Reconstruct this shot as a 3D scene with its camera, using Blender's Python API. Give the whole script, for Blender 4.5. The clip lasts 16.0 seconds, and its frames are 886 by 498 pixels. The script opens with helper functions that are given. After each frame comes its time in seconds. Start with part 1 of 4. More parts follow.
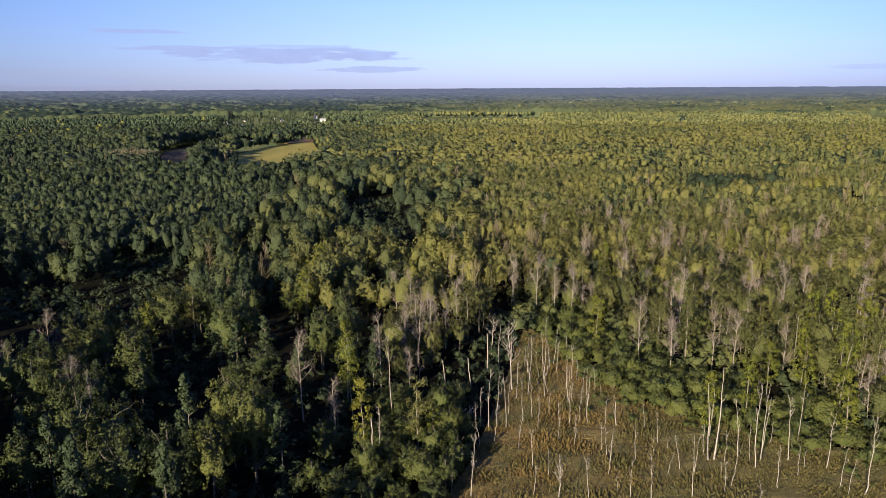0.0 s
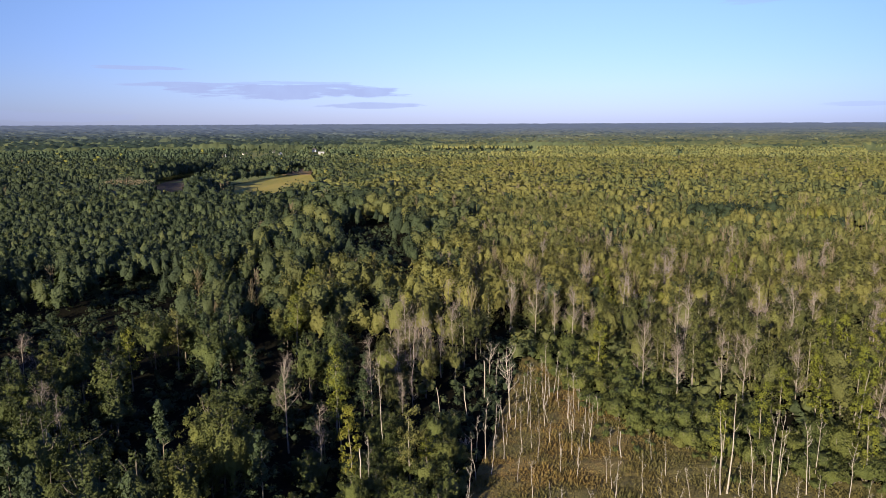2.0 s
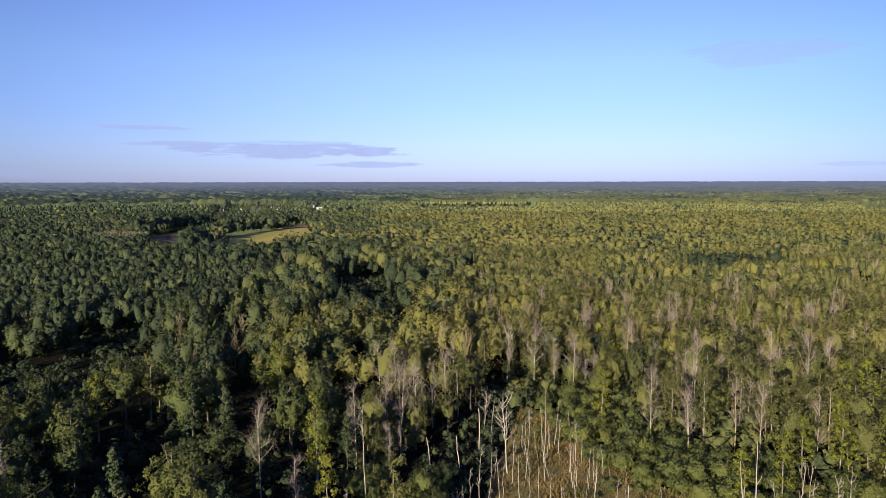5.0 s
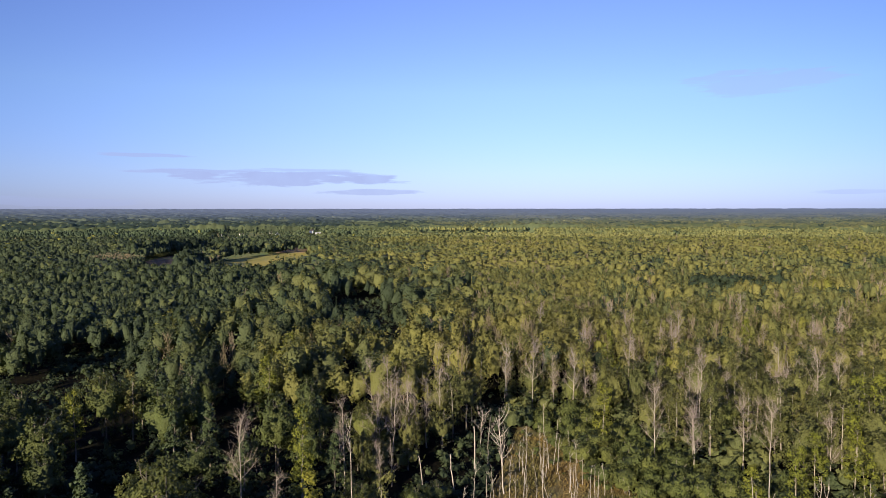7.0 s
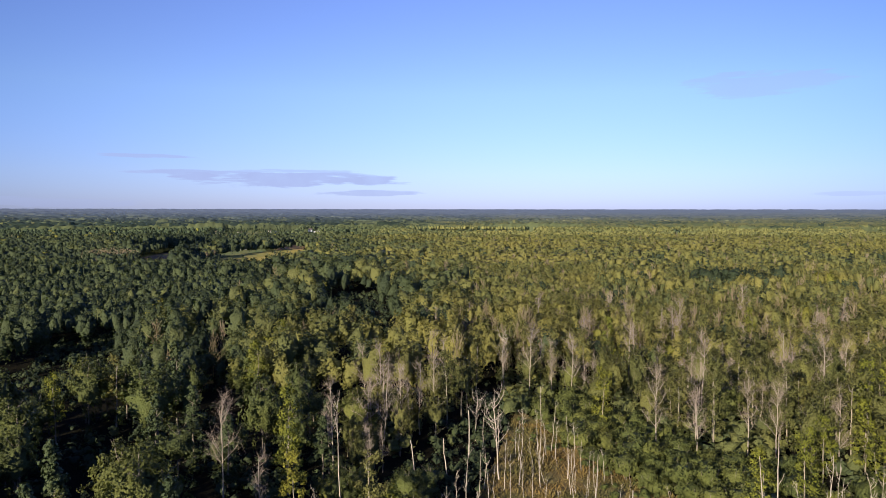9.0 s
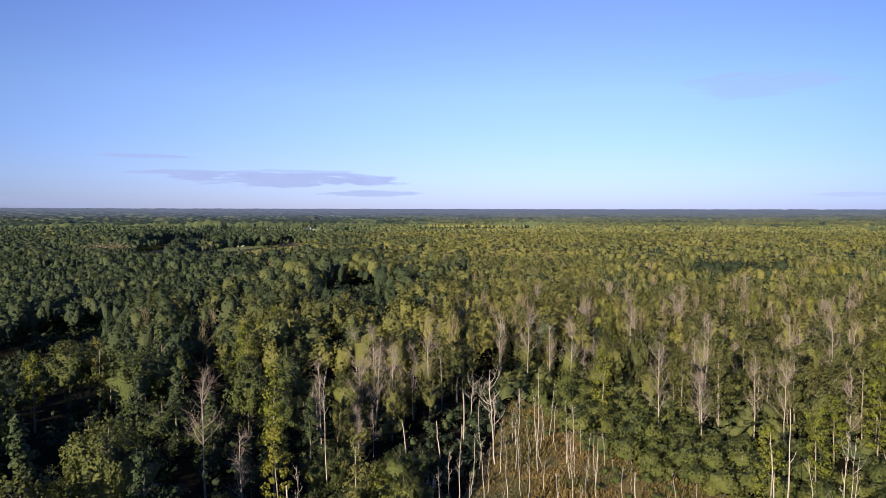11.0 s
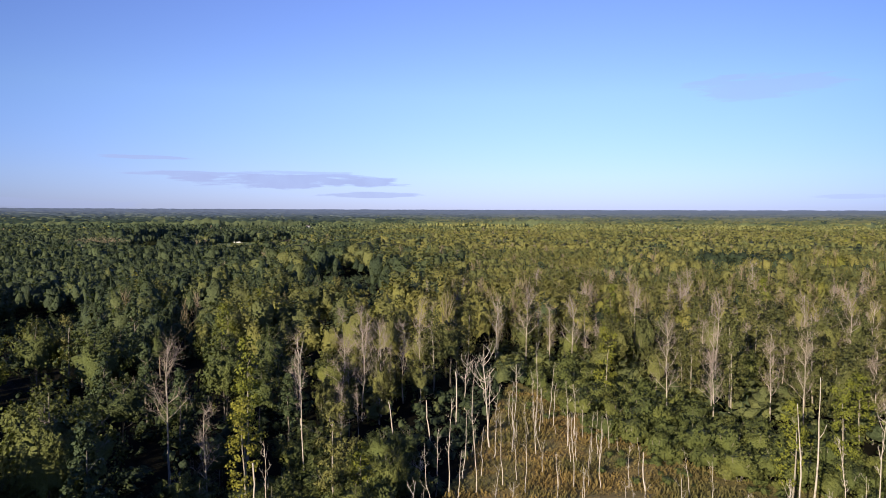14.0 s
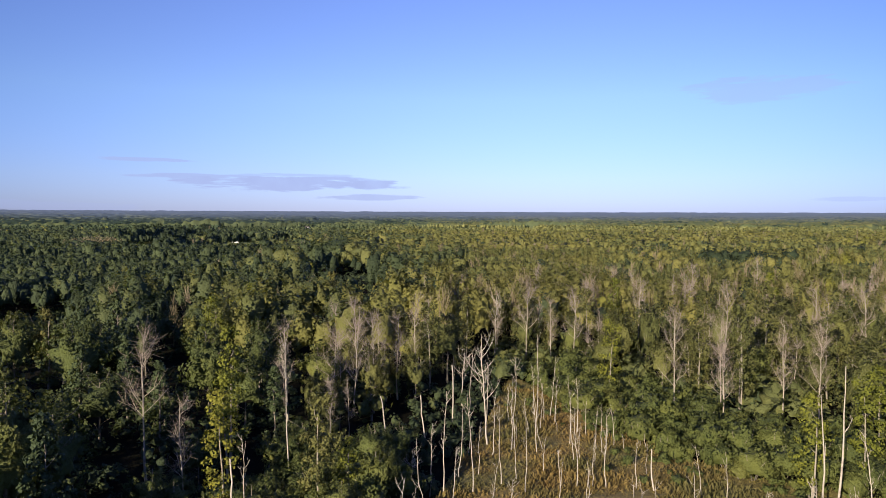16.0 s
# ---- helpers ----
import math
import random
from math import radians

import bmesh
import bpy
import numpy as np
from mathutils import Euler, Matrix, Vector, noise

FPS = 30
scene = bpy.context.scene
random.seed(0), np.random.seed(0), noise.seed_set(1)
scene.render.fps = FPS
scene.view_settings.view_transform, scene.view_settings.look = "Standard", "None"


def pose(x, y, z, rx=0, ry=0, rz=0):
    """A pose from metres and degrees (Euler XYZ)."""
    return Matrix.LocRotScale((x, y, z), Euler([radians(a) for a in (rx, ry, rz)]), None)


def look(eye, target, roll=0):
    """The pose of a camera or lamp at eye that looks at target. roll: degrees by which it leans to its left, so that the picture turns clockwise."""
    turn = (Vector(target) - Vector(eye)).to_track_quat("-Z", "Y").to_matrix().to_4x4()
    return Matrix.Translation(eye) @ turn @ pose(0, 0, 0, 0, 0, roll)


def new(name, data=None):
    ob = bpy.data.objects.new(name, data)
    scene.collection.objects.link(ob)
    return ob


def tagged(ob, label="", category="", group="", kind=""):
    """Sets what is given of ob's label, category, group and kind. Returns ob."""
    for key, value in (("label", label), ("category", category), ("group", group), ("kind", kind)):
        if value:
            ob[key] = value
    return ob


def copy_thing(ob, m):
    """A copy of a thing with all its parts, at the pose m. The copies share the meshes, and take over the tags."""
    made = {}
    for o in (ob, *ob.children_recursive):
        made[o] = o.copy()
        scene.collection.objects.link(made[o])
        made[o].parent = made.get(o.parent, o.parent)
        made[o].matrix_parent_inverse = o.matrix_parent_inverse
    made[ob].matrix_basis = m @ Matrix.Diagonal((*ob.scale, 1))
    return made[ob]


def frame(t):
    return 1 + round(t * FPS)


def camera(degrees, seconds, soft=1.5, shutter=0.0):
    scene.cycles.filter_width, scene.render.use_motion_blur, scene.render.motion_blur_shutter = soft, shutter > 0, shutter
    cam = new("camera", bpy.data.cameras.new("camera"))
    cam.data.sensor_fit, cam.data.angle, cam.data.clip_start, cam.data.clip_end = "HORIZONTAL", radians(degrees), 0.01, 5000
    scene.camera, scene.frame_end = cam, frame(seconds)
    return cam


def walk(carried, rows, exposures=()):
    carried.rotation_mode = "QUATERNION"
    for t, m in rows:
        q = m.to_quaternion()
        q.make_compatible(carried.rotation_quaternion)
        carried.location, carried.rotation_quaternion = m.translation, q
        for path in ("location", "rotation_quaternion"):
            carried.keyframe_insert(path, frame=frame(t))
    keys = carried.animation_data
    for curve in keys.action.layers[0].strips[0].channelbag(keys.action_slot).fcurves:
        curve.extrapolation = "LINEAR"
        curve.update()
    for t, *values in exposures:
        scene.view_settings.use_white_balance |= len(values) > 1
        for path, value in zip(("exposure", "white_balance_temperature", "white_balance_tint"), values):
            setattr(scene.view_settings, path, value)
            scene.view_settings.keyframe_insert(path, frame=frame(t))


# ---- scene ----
# The flight: seconds, x, y, z in metres, then yaw, pitch and roll in degrees.
cam = camera(64.3, 16.0, 0.9)
ROWS = [
    (0.0, 1.29, 0.43, 61.01, 2.09, -12.94, -0.34),
    (0.5, 1.38, 1.80, 60.07, 2.05, -12.35, -0.31),
    (1.0, 1.50, 3.19, 59.11, 2.01, -11.65, -0.29),
    (1.5, 1.63, 4.58, 58.16, 1.97, -10.90, -0.26),
    (2.0, 1.79, 5.98, 57.22, 1.94, -10.14, -0.23),
    (2.5, 1.95, 7.39, 56.30, 1.91, -9.40, -0.20),
    (3.0, 2.12, 8.82, 55.40, 1.89, -8.66, -0.18),
    (3.5, 2.30, 10.25, 54.53, 1.87, -7.90, -0.15),
    (4.0, 2.49, 11.65, 53.65, 1.85, -7.15, -0.14),
    (6.5, 3.55, 17.79, 49.32, 1.79, -3.45, -0.06),
    (7.0, 3.79, 18.99, 48.28, 1.78, -3.23, -0.05),
    (7.5, 4.03, 20.17, 47.19, 1.77, -3.17, -0.03),
    (8.0, 4.27, 21.31, 46.06, 1.76, -3.15, 0.00),
    (8.5, 4.51, 22.43, 44.93, 1.76, -3.15, 0.03),
    (9.0, 4.75, 23.57, 43.82, 1.76, -3.14, 0.05),
    (11.5, 5.83, 29.58, 38.39, 1.75, -3.10, 0.11),
    (12.0, 6.03, 30.94, 37.39, 1.75, -3.09, 0.13),
    (12.5, 6.23, 32.36, 36.41, 1.75, -3.07, 0.14),
    (13.0, 6.42, 33.84, 35.44, 1.75, -3.04, 0.15),
    (13.5, 6.60, 35.33, 34.50, 1.75, -3.01, 0.16),
    (14.0, 6.78, 36.81, 33.62, 1.76, -2.98, 0.17),
    (14.5, 6.94, 38.26, 32.82, 1.76, -2.94, 0.17),
    (15.0, 7.07, 39.65, 32.11, 1.76, -2.87, 0.18),
    (15.5, 7.18, 40.95, 31.53, 1.77, -2.81, 0.19),
    (16.0, 7.26, 42.14, 31.09, 1.77, -2.78, 0.20),
]
walk(cam, [(t, pose(x, y, z, 90 + pitch, 0, yaw) @ pose(0, 0, 0, 0, 0, roll)) for t, x, y, z, yaw, pitch, roll in ROWS])

# ---- world, sun, exposure ----
SUN_HEIGHT, SHADE_WAY = 17.0, 29.0          # the sun stands behind the flight, to its left; shadows run ahead and to the right
SUN_TINT, SUN_POWER, SKY_POWER, STOPS = (1.0, 0.86, 0.64), 5.0, 0.060, 1.1

scene.view_settings.exposure = STOPS
sun = new("sun", bpy.data.lights.new("sun", "SUN"))
sun.data.energy, sun.data.angle, sun.data.color = SUN_POWER, radians(0.53), SUN_TINT
sun.matrix_world = look((0, 0, 300), (math.sin(radians(SHADE_WAY)), math.cos(radians(SHADE_WAY)), 300 - math.tan(radians(SUN_HEIGHT))))


class Nodes:
    """A short hand for node trees."""

    def __init__(self, tree):
        self.tree = tree
        tree.nodes.clear()

    def add(self, kind, **values):
        node = self.tree.nodes.new(kind)
        for key, value in values.items():
            if key == "operation":
                node.operation = value
            elif key == "blend":
                node.blend_type = value
            elif key == "data":
                node.data_type = value
            elif key == "attribute":
                node.attribute_name = value
        return node

    def put(self, socket, value):
        if isinstance(value, bpy.types.NodeSocket):
            self.tree.links.new(value, socket)
        else:
            socket.default_value = value

    def math(self, operation, a, b=0.0, c=0.0, clamp=False):
        node = self.add("ShaderNodeMath", operation=operation)
        node.use_clamp = clamp
        for socket, value in zip(node.inputs, (a, b, c)):
            self.put(socket, value)
        return node.outputs[0]

    def mix(self, factor, a, b, blend="MIX"):
        node = self.add("ShaderNodeMix", data="RGBA", blend=blend)
        self.put(node.inputs[0], factor)
        self.put(node.inputs[6], (*a, 1) if isinstance(a, tuple) else a)
        self.put(node.inputs[7], (*b, 1) if isinstance(b, tuple) else b)
        return node.outputs[2]

    def noise(self, vector, scale, detail=3.0, rough=0.55):
        node = self.add("ShaderNodeTexNoise")
        self.put(node.inputs["Vector"], vector)
        node.inputs["Scale"].default_value, node.inputs["Detail"].default_value, node.inputs["Roughness"].default_value = scale, detail, rough
        return node.outputs["Fac"]

    def ramp(self, factor, stops):
        node = self.add("ShaderNodeValToRGB")
        while len(node.color_ramp.elements) < len(stops):
            node.color_ramp.elements.new(0.5)
        for element, (place, colour) in zip(node.color_ramp.elements, stops):
            element.position = place
            element.color = (*colour, 1) if len(colour) == 3 else colour
        self.put(node.inputs[0], factor)
        return node.outputs[0]

    def step(self, value, low, high):
        node = self.add("ShaderNodeMapRange")
        node.interpolation_type = "SMOOTHSTEP"
        self.put(node.inputs[0], value)
        self.put(node.inputs[1], low)
        self.put(node.inputs[2], high)
        return node.outputs[0]


def sky_world():
    """A clear evening sky with a few thin, long clouds low over the horizon."""
    world = bpy.data.worlds.new("sky")
    world.use_nodes = True
    scene.world = world
    n = Nodes(world.node_tree)
    sky = n.add("ShaderNodeTexSky")
    sky.sky_type, sky.sun_disc = "NISHITA", False
    sky.sun_elevation, sky.sun_rotation = radians(SUN_HEIGHT), radians(180 + SHADE_WAY)
    sky.altitude, sky.air_density, sky.dust_density, sky.ozone_density = 200, 1.0, 0.2, 3.0
    way = n.add("ShaderNodeTexCoord").outputs["Generated"]
    tone = n.mix(1.0, sky.outputs[0], (1.04, 0.99, 1.43), "MULTIPLY")
    parts = n.add("ShaderNodeSeparateXYZ")
    n.put(parts.inputs[0], way)
    x, y, z = parts.outputs
    tone = n.mix(1.0, tone, n.ramp(z, ((0.0, (0.60, 0.74, 1.10)), (0.05, (0.79, 0.88, 1.07)), (0.16, (1.04, 1.08, 1.04)), (0.36, (1.06, 1.02, 1.12)), (1.0, (1.0, 1.0, 1.0)))), "MULTIPLY")
    turn = n.math("ARCTAN2", x, y)                      # radians to the right of the flight
    off = n.math("ADD", turn, 0.07)
    aside = n.math("MINIMUM", n.math("MULTIPLY", n.math("MULTIPLY", off, off), 0.66), 0.3)
    tone = n.mix(1.0, tone, n.ramp(aside, ((0.0, (1.0, 1.0, 1.0)), (0.3, (0.66, 0.72, 0.80)))), "MULTIPLY")
    ripple = n.noise(way, 30.0, 4.0)
    fine = n.add("ShaderNodeMapping")
    n.put(fine.inputs[0], way)
    fine.inputs[3].default_value = (6, 6, 60)
    wisp = n.noise(fine.outputs[0], 2.2, 5.0, 0.6)
    cloud = None
    # turn and height of the middle, half width and half height, all in radians, and density
    for at, high, wide, tall, dense in ((-0.250, 0.0425, 0.155, 0.0115, 0.95), (-0.375, 0.0505, 0.090, 0.0045, 0.8), (-0.25, 0.054, 0.10, 0.003, 0.6), (-0.425, 0.0705, 0.06, 0.0030, 0.75), (-0.135, 0.0235, 0.072, 0.0045, 0.75),
                                        (0.50, 0.021, 0.05, 0.003, 0.35), (0.385, 0.160, 0.09, 0.016, 0.45), (-0.53, 0.010, 0.10, 0.007, 0.3)):
        a = n.math("DIVIDE", n.math("SUBTRACT", turn, at), wide)
        b = n.math("DIVIDE", n.math("SUBTRACT", z, high), tall)
        far = n.math("ADD", n.math("MULTIPLY", a, a), n.math("MULTIPLY", b, b))
        far = n.math("ADD", far, n.math("MULTIPLY", n.math("SUBTRACT", wisp, 0.5), 4.2))
        mask = n.math("MULTIPLY", n.math("SUBTRACT", 1.0, n.step(far, 0.5, 1.08)), dense)
        cloud = mask if cloud is None else n.math("MAXIMUM", cloud, mask)
    cloudy = n.mix(n.math("MULTIPLY", cloud, n.math("ADD", 0.55, n.math("MULTIPLY", ripple, 0.5)), clamp=True), tone, (3.2, 3.8, 6.5))
    glow = n.add("ShaderNodeBackground")
    n.put(glow.inputs[0], cloudy)
    glow.inputs[1].default_value = SKY_POWER
    n.put(n.add("ShaderNodeOutputWorld").inputs[0], glow.outputs[0])


sky_world()


# ---- materials ----
def material(name, colour, rough=0.8, bump=None, thin=0.0, spec=0.2):
    """A surface; colour(n) gives its base colour, bump(n) a height, thin the share of light that goes through it."""
    made = bpy.data.materials.new(name)
    made.use_nodes = True
    n = Nodes(made.node_tree)
    shade = n.add("ShaderNodeBsdfPrincipled")
    tone = colour(n)
    n.put(shade.inputs["Base Color"], (*tone, 1) if isinstance(tone, tuple) else tone)
    shade.inputs["Roughness"].default_value = rough
    shade.inputs["Specular IOR Level"].default_value = spec
    if bump:
        height, strength, distance = bump(n)
        relief = n.add("ShaderNodeBump")
        relief.inputs["Strength"].default_value, relief.inputs["Distance"].default_value = strength, distance
        n.put(relief.inputs["Height"], height)
        n.put(shade.inputs["Normal"], relief.outputs[0])
    out = shade.outputs[0]
    if thin:
        through_leaf = n.add("ShaderNodeBsdfTranslucent")
        n.put(through_leaf.inputs[0], n.mix(1.0, tone, (1.25, 1.3, 0.6), "MULTIPLY"))
        both = n.add("ShaderNodeMixShader")
        both.inputs[0].default_value = thin
        n.put(both.inputs[1], out)
        n.put(both.inputs[2], through_leaf.outputs[0])
        out = both.outputs[0]
    n.put(n.add("ShaderNodeOutputMaterial").inputs[0], out)
    return made


def place(n):
    return n.add("ShaderNodeNewGeometry").outputs["Position"]


def leaf_colour(dark, fair, odd):
    """Leaves that differ from tree to tree, and from spray to spray."""
    def colour(n):
        tree = n.add("ShaderNodeObjectInfo").outputs["Random"]
        spray = n.add("ShaderNodeNewGeometry").outputs["Random Per Island"]
        tone = n.ramp(tree, ((0.0, dark), (0.5, fair), (0.86, tuple(0.6 * a + 0.4 * b for a, b in zip(fair, odd))), (1.0, odd)))
        tone = n.mix(n.math("MULTIPLY", n.noise(place(n), 0.9), 0.5), tone, odd)
        return n.mix(1.0, tone, n.ramp(spray, ((0.0, (0.86, 0.86, 0.85)), (0.7, (1.0, 1.0, 1.0)), (1.0, (1.14, 1.12, 1.02)))), "MULTIPLY")
    return colour


def leafy_relief(n):
    """The uneven surface of dense foliage, from twig to spray."""
    where = place(n)
    return n.math("ADD", n.noise(where, 0.9, 2.0), n.math("MULTIPLY", n.noise(where, 2.6, 3.0, 0.7), 0.6)), 0.9, 0.8


LEAF = {
    "green": material("green_leaves", leaf_colour((0.042, 0.060, 0.024), (0.066, 0.087, 0.029), (0.112, 0.122, 0.034)), 0.6, leafy_relief, 0.18),
    "yellow": material("yellowing_leaves", leaf_colour((0.098, 0.118, 0.018), (0.128, 0.146, 0.022), (0.180, 0.176, 0.028)), 0.6, leafy_relief, 0.2),
    "aspen": material("aspen_leaves", leaf_colour((0.056, 0.069, 0.024), (0.086, 0.096, 0.031), (0.136, 0.128, 0.040)), 0.6, leafy_relief, 0.15),
    "pine": material("needles", leaf_colour((0.028, 0.046, 0.024), (0.040, 0.060, 0.028), (0.062, 0.080, 0.030)), 0.6, leafy_relief, 0.08),
    "shrub": material("shrub_leaves", leaf_colour((0.042, 0.060, 0.020), (0.064, 0.082, 0.023), (0.112, 0.116, 0.030)), 0.6, leafy_relief, 0.14),
}


def woods_colour(n):
    """Woods whose trees carry their own tone: 0 needles, 0.4 green, 0.7 olive, 0.85 yellow, 1 bare grey twigs."""
    tree = n.add("ShaderNodeAttribute", attribute="tone").outputs["Fac"]
    spray = n.add("ShaderNodeNewGeometry").outputs["Random Per Island"]
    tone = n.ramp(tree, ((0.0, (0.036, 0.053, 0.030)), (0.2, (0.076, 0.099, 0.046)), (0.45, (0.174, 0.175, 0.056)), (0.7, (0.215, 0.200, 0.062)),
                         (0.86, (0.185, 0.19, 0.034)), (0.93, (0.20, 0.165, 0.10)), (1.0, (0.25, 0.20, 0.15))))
    return n.mix(1.0, tone, n.ramp(spray, ((0.0, (0.94, 0.94, 0.94)), (0.6, (1.0, 1.0, 1.0)), (1.0, (1.06, 1.06, 1.02)))), "MULTIPLY")


WOODS = material("woods_leaves", woods_colour, 0.65, leafy_relief, 0.34)


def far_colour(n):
    """Distant woods: green, with haze painted in as pale blue towards the hills."""
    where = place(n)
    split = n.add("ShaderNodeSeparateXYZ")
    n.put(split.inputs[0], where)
    haze_blue = n.mix(n.noise(where, 0.004, 4.0), (0.150, 0.195, 0.280), (0.180, 0.225, 0.300))
    return n.mix(n.math("MULTIPLY", n.step(split.outputs[1], 1300.0, 4300.0), 1.0), n.mix(1.0, woods_colour(n), (1.08, 1.10, 1.30), "MULTIPLY"), haze_blue)


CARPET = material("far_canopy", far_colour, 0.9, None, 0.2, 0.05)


def bark_colour(fair, dark, scale=1.6):
    def colour(n):
        where = place(n)
        mark = n.step(n.noise(where, scale * 3.0, 4.0), 0.5, 0.68)
        tone = n.mix(n.noise(where, scale), fair, tuple(0.72 * v for v in fair))
        return n.mix(n.math("MULTIPLY", mark, 0.7), tone, dark)
    return colour


def rough_bark(n):
    return n.noise(place(n), 9.0, 5.0), 0.6, 0.04


BARK = material("bark", bark_colour((0.20, 0.175, 0.14), (0.06, 0.05, 0.04)), 0.9, rough_bark)
PALE_BARK = material("pale_bark", bark_colour((0.27, 0.24, 0.19), (0.10, 0.085, 0.07)), 0.85, rough_bark)
DEAD_WOOD = material("bleached_wood", bark_colour((0.41, 0.365, 0.315), (0.20, 0.165, 0.135), 0.8), 0.85, rough_bark)
GREY_WOOD = material("grey_dead_wood", bark_colour((0.33, 0.29, 0.24), (0.14, 0.12, 0.10), 0.8), 0.85, rough_bark)
TWIG = material("grey_twigs", bark_colour((0.245, 0.20, 0.168), (0.14, 0.11, 0.092), 0.5), 0.9)


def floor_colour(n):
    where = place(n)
    # near-black: deep shade under the trees is put into the litter's colour
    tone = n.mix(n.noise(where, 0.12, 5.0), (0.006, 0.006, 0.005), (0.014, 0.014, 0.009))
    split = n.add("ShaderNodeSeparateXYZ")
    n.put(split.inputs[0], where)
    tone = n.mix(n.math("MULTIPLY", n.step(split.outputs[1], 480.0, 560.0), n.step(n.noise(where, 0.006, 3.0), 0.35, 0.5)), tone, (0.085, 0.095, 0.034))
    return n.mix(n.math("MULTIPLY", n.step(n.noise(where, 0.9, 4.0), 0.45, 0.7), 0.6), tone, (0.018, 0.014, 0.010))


def rust(n, where):
    """Where the sedge has turned: in patches, most towards the creek."""
    split = n.add("ShaderNodeSeparateXYZ")
    n.put(split.inputs[0], where)
    wet = n.math("SUBTRACT", 1.0, n.math("MULTIPLY", n.step(n.math("SUBTRACT", split.outputs[0], n.math("MULTIPLY", n.math("SUBTRACT", split.outputs[1], 120.0), 0.3)), 16.0, 44.0), 0.8))
    return n.math("MULTIPLY", n.step(n.noise(where, 0.10, 4.0), 0.36, 0.60), wet)


def marsh_colour(n):
    """Sedge and dry ferns: rust in patches, olive between, dark wet spots."""
    where = place(n)
    tone = n.mix(rust(n, where), (0.120, 0.106, 0.040), (0.195, 0.132, 0.048))
    tone = n.mix(n.step(n.noise(where, 0.75, 5.0), 0.38, 0.7), tone, (0.130, 0.108, 0.043))
    return n.mix(n.step(n.noise(where, 2.6, 4.0), 0.55, 0.85), tone, (0.060, 0.055, 0.024))


def rough_ground(n):
    return n.noise(place(n), 1.8, 6.0, 0.7), 0.7, 0.3


def grass_colour(n):
    where = place(n)
    blade = n.add("ShaderNodeNewGeometry").outputs["Random Per Island"]
    tone = n.mix(rust(n, where), (0.098, 0.090, 0.033), (0.170, 0.118, 0.042))
    return n.mix(1.0, tone, n.ramp(blade, ((0.0, (0.84, 0.84, 0.84)), (0.6, (1.0, 1.0, 1.0)), (1.0, (1.18, 1.14, 1.06)))), "MULTIPLY")


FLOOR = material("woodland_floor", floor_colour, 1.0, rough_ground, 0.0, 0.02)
MARSH = material("sedge_ground", marsh_colour, 0.95, rough_ground)
GRASS = material("dry_sedge", grass_colour, 0.8, None, 0.25)


def field_colour(fair, other):
    def colour(n):
        where = place(n)
        stretch = n.add("ShaderNodeMapping")
        n.put(stretch.inputs[0], where)
        stretch.inputs[3].default_value = (0.06, 0.012, 1)
        tone = n.mix(n.step(n.noise(stretch.outputs[0], 1.0, 5.0), 0.35, 0.65), fair, other)
        return n.mix(n.math("MULTIPLY", n.noise(where, 0.35, 5.0), 0.5), tone, tuple(0.6 * v for v in other))
    return colour


HAY = material("mown_hay", field_colour((0.37, 0.295, 0.065), (0.26, 0.235, 0.055)), 0.9, rough_ground)
SOIL = material("ploughed_soil", field_colour((0.075, 0.058, 0.042), (0.10, 0.075, 0.05)), 0.95, rough_ground)
FALLOW = material("dry_grass", field_colour((0.17, 0.105, 0.06), (0.20, 0.15, 0.075)), 0.95, rough_ground)
MEADOW = material("green_meadow", field_colour((0.11, 0.15, 0.045), (0.17, 0.17, 0.055)), 0.9, rough_ground)
WHITE_PAINT = material("white_siding", lambda n: n.mix(n.noise(place(n), 0.8), (0.62, 0.61, 0.58), (0.50, 0.49, 0.46)), 0.6)
GREY_ROOF = material("grey_roofing", lambda n: n.mix(n.noise(place(n), 1.2), (0.30, 0.30, 0.31), (0.42, 0.42, 0.43)), 0.6)
DARK_ROOF = material("dark_shingles", lambda n: n.mix(n.noise(place(n), 1.2), (0.09, 0.08, 0.075), (0.14, 0.12, 0.11)), 0.8)
PANE = material("window_glass", lambda n: (0.03, 0.035, 0.04), 0.08, None, 0.0, 0.5)


# ---- mesh helpers ----
def mesh_of(name, verts, faces, mat, tones=None, smooth=False, normals=None):
    """A mesh from arrays: verts (n, 3), faces (m, 3) or (m, 4)."""
    verts, faces = np.asarray(verts, np.float32).reshape(-1, 3), np.asarray(faces, np.int32)
    mesh = bpy.data.meshes.new(name)
    mesh.vertices.add(len(verts))
    mesh.vertices.foreach_set("co", verts.ravel())
    mesh.loops.add(faces.size)
    mesh.loops.foreach_set("vertex_index", faces.ravel())
    mesh.polygons.add(len(faces))
    mesh.polygons.foreach_set("loop_start", np.arange(len(faces), dtype=np.int32) * faces.shape[1])
    if tones is not None:
        mesh.attributes.new("tone", "FLOAT", "FACE").data.foreach_set("value", np.asarray(tones, np.float32))
    mesh.polygons.foreach_set("use_smooth", np.full(len(faces), smooth))
    mesh.materials.append(mat)
    mesh.update(calc_edges=True)
    if normals is not None:
        mesh.normals_split_custom_set_from_vertices(np.asarray(normals, np.float32).tolist())
    return mesh


def part(name, mesh, parent, label=""):
    ob = new(name, mesh)
    ob.parent = parent
    return tagged(ob, label)


def unit(v):
    return v / np.maximum(np.linalg.norm(v, axis=-1, keepdims=True), 1e-9)


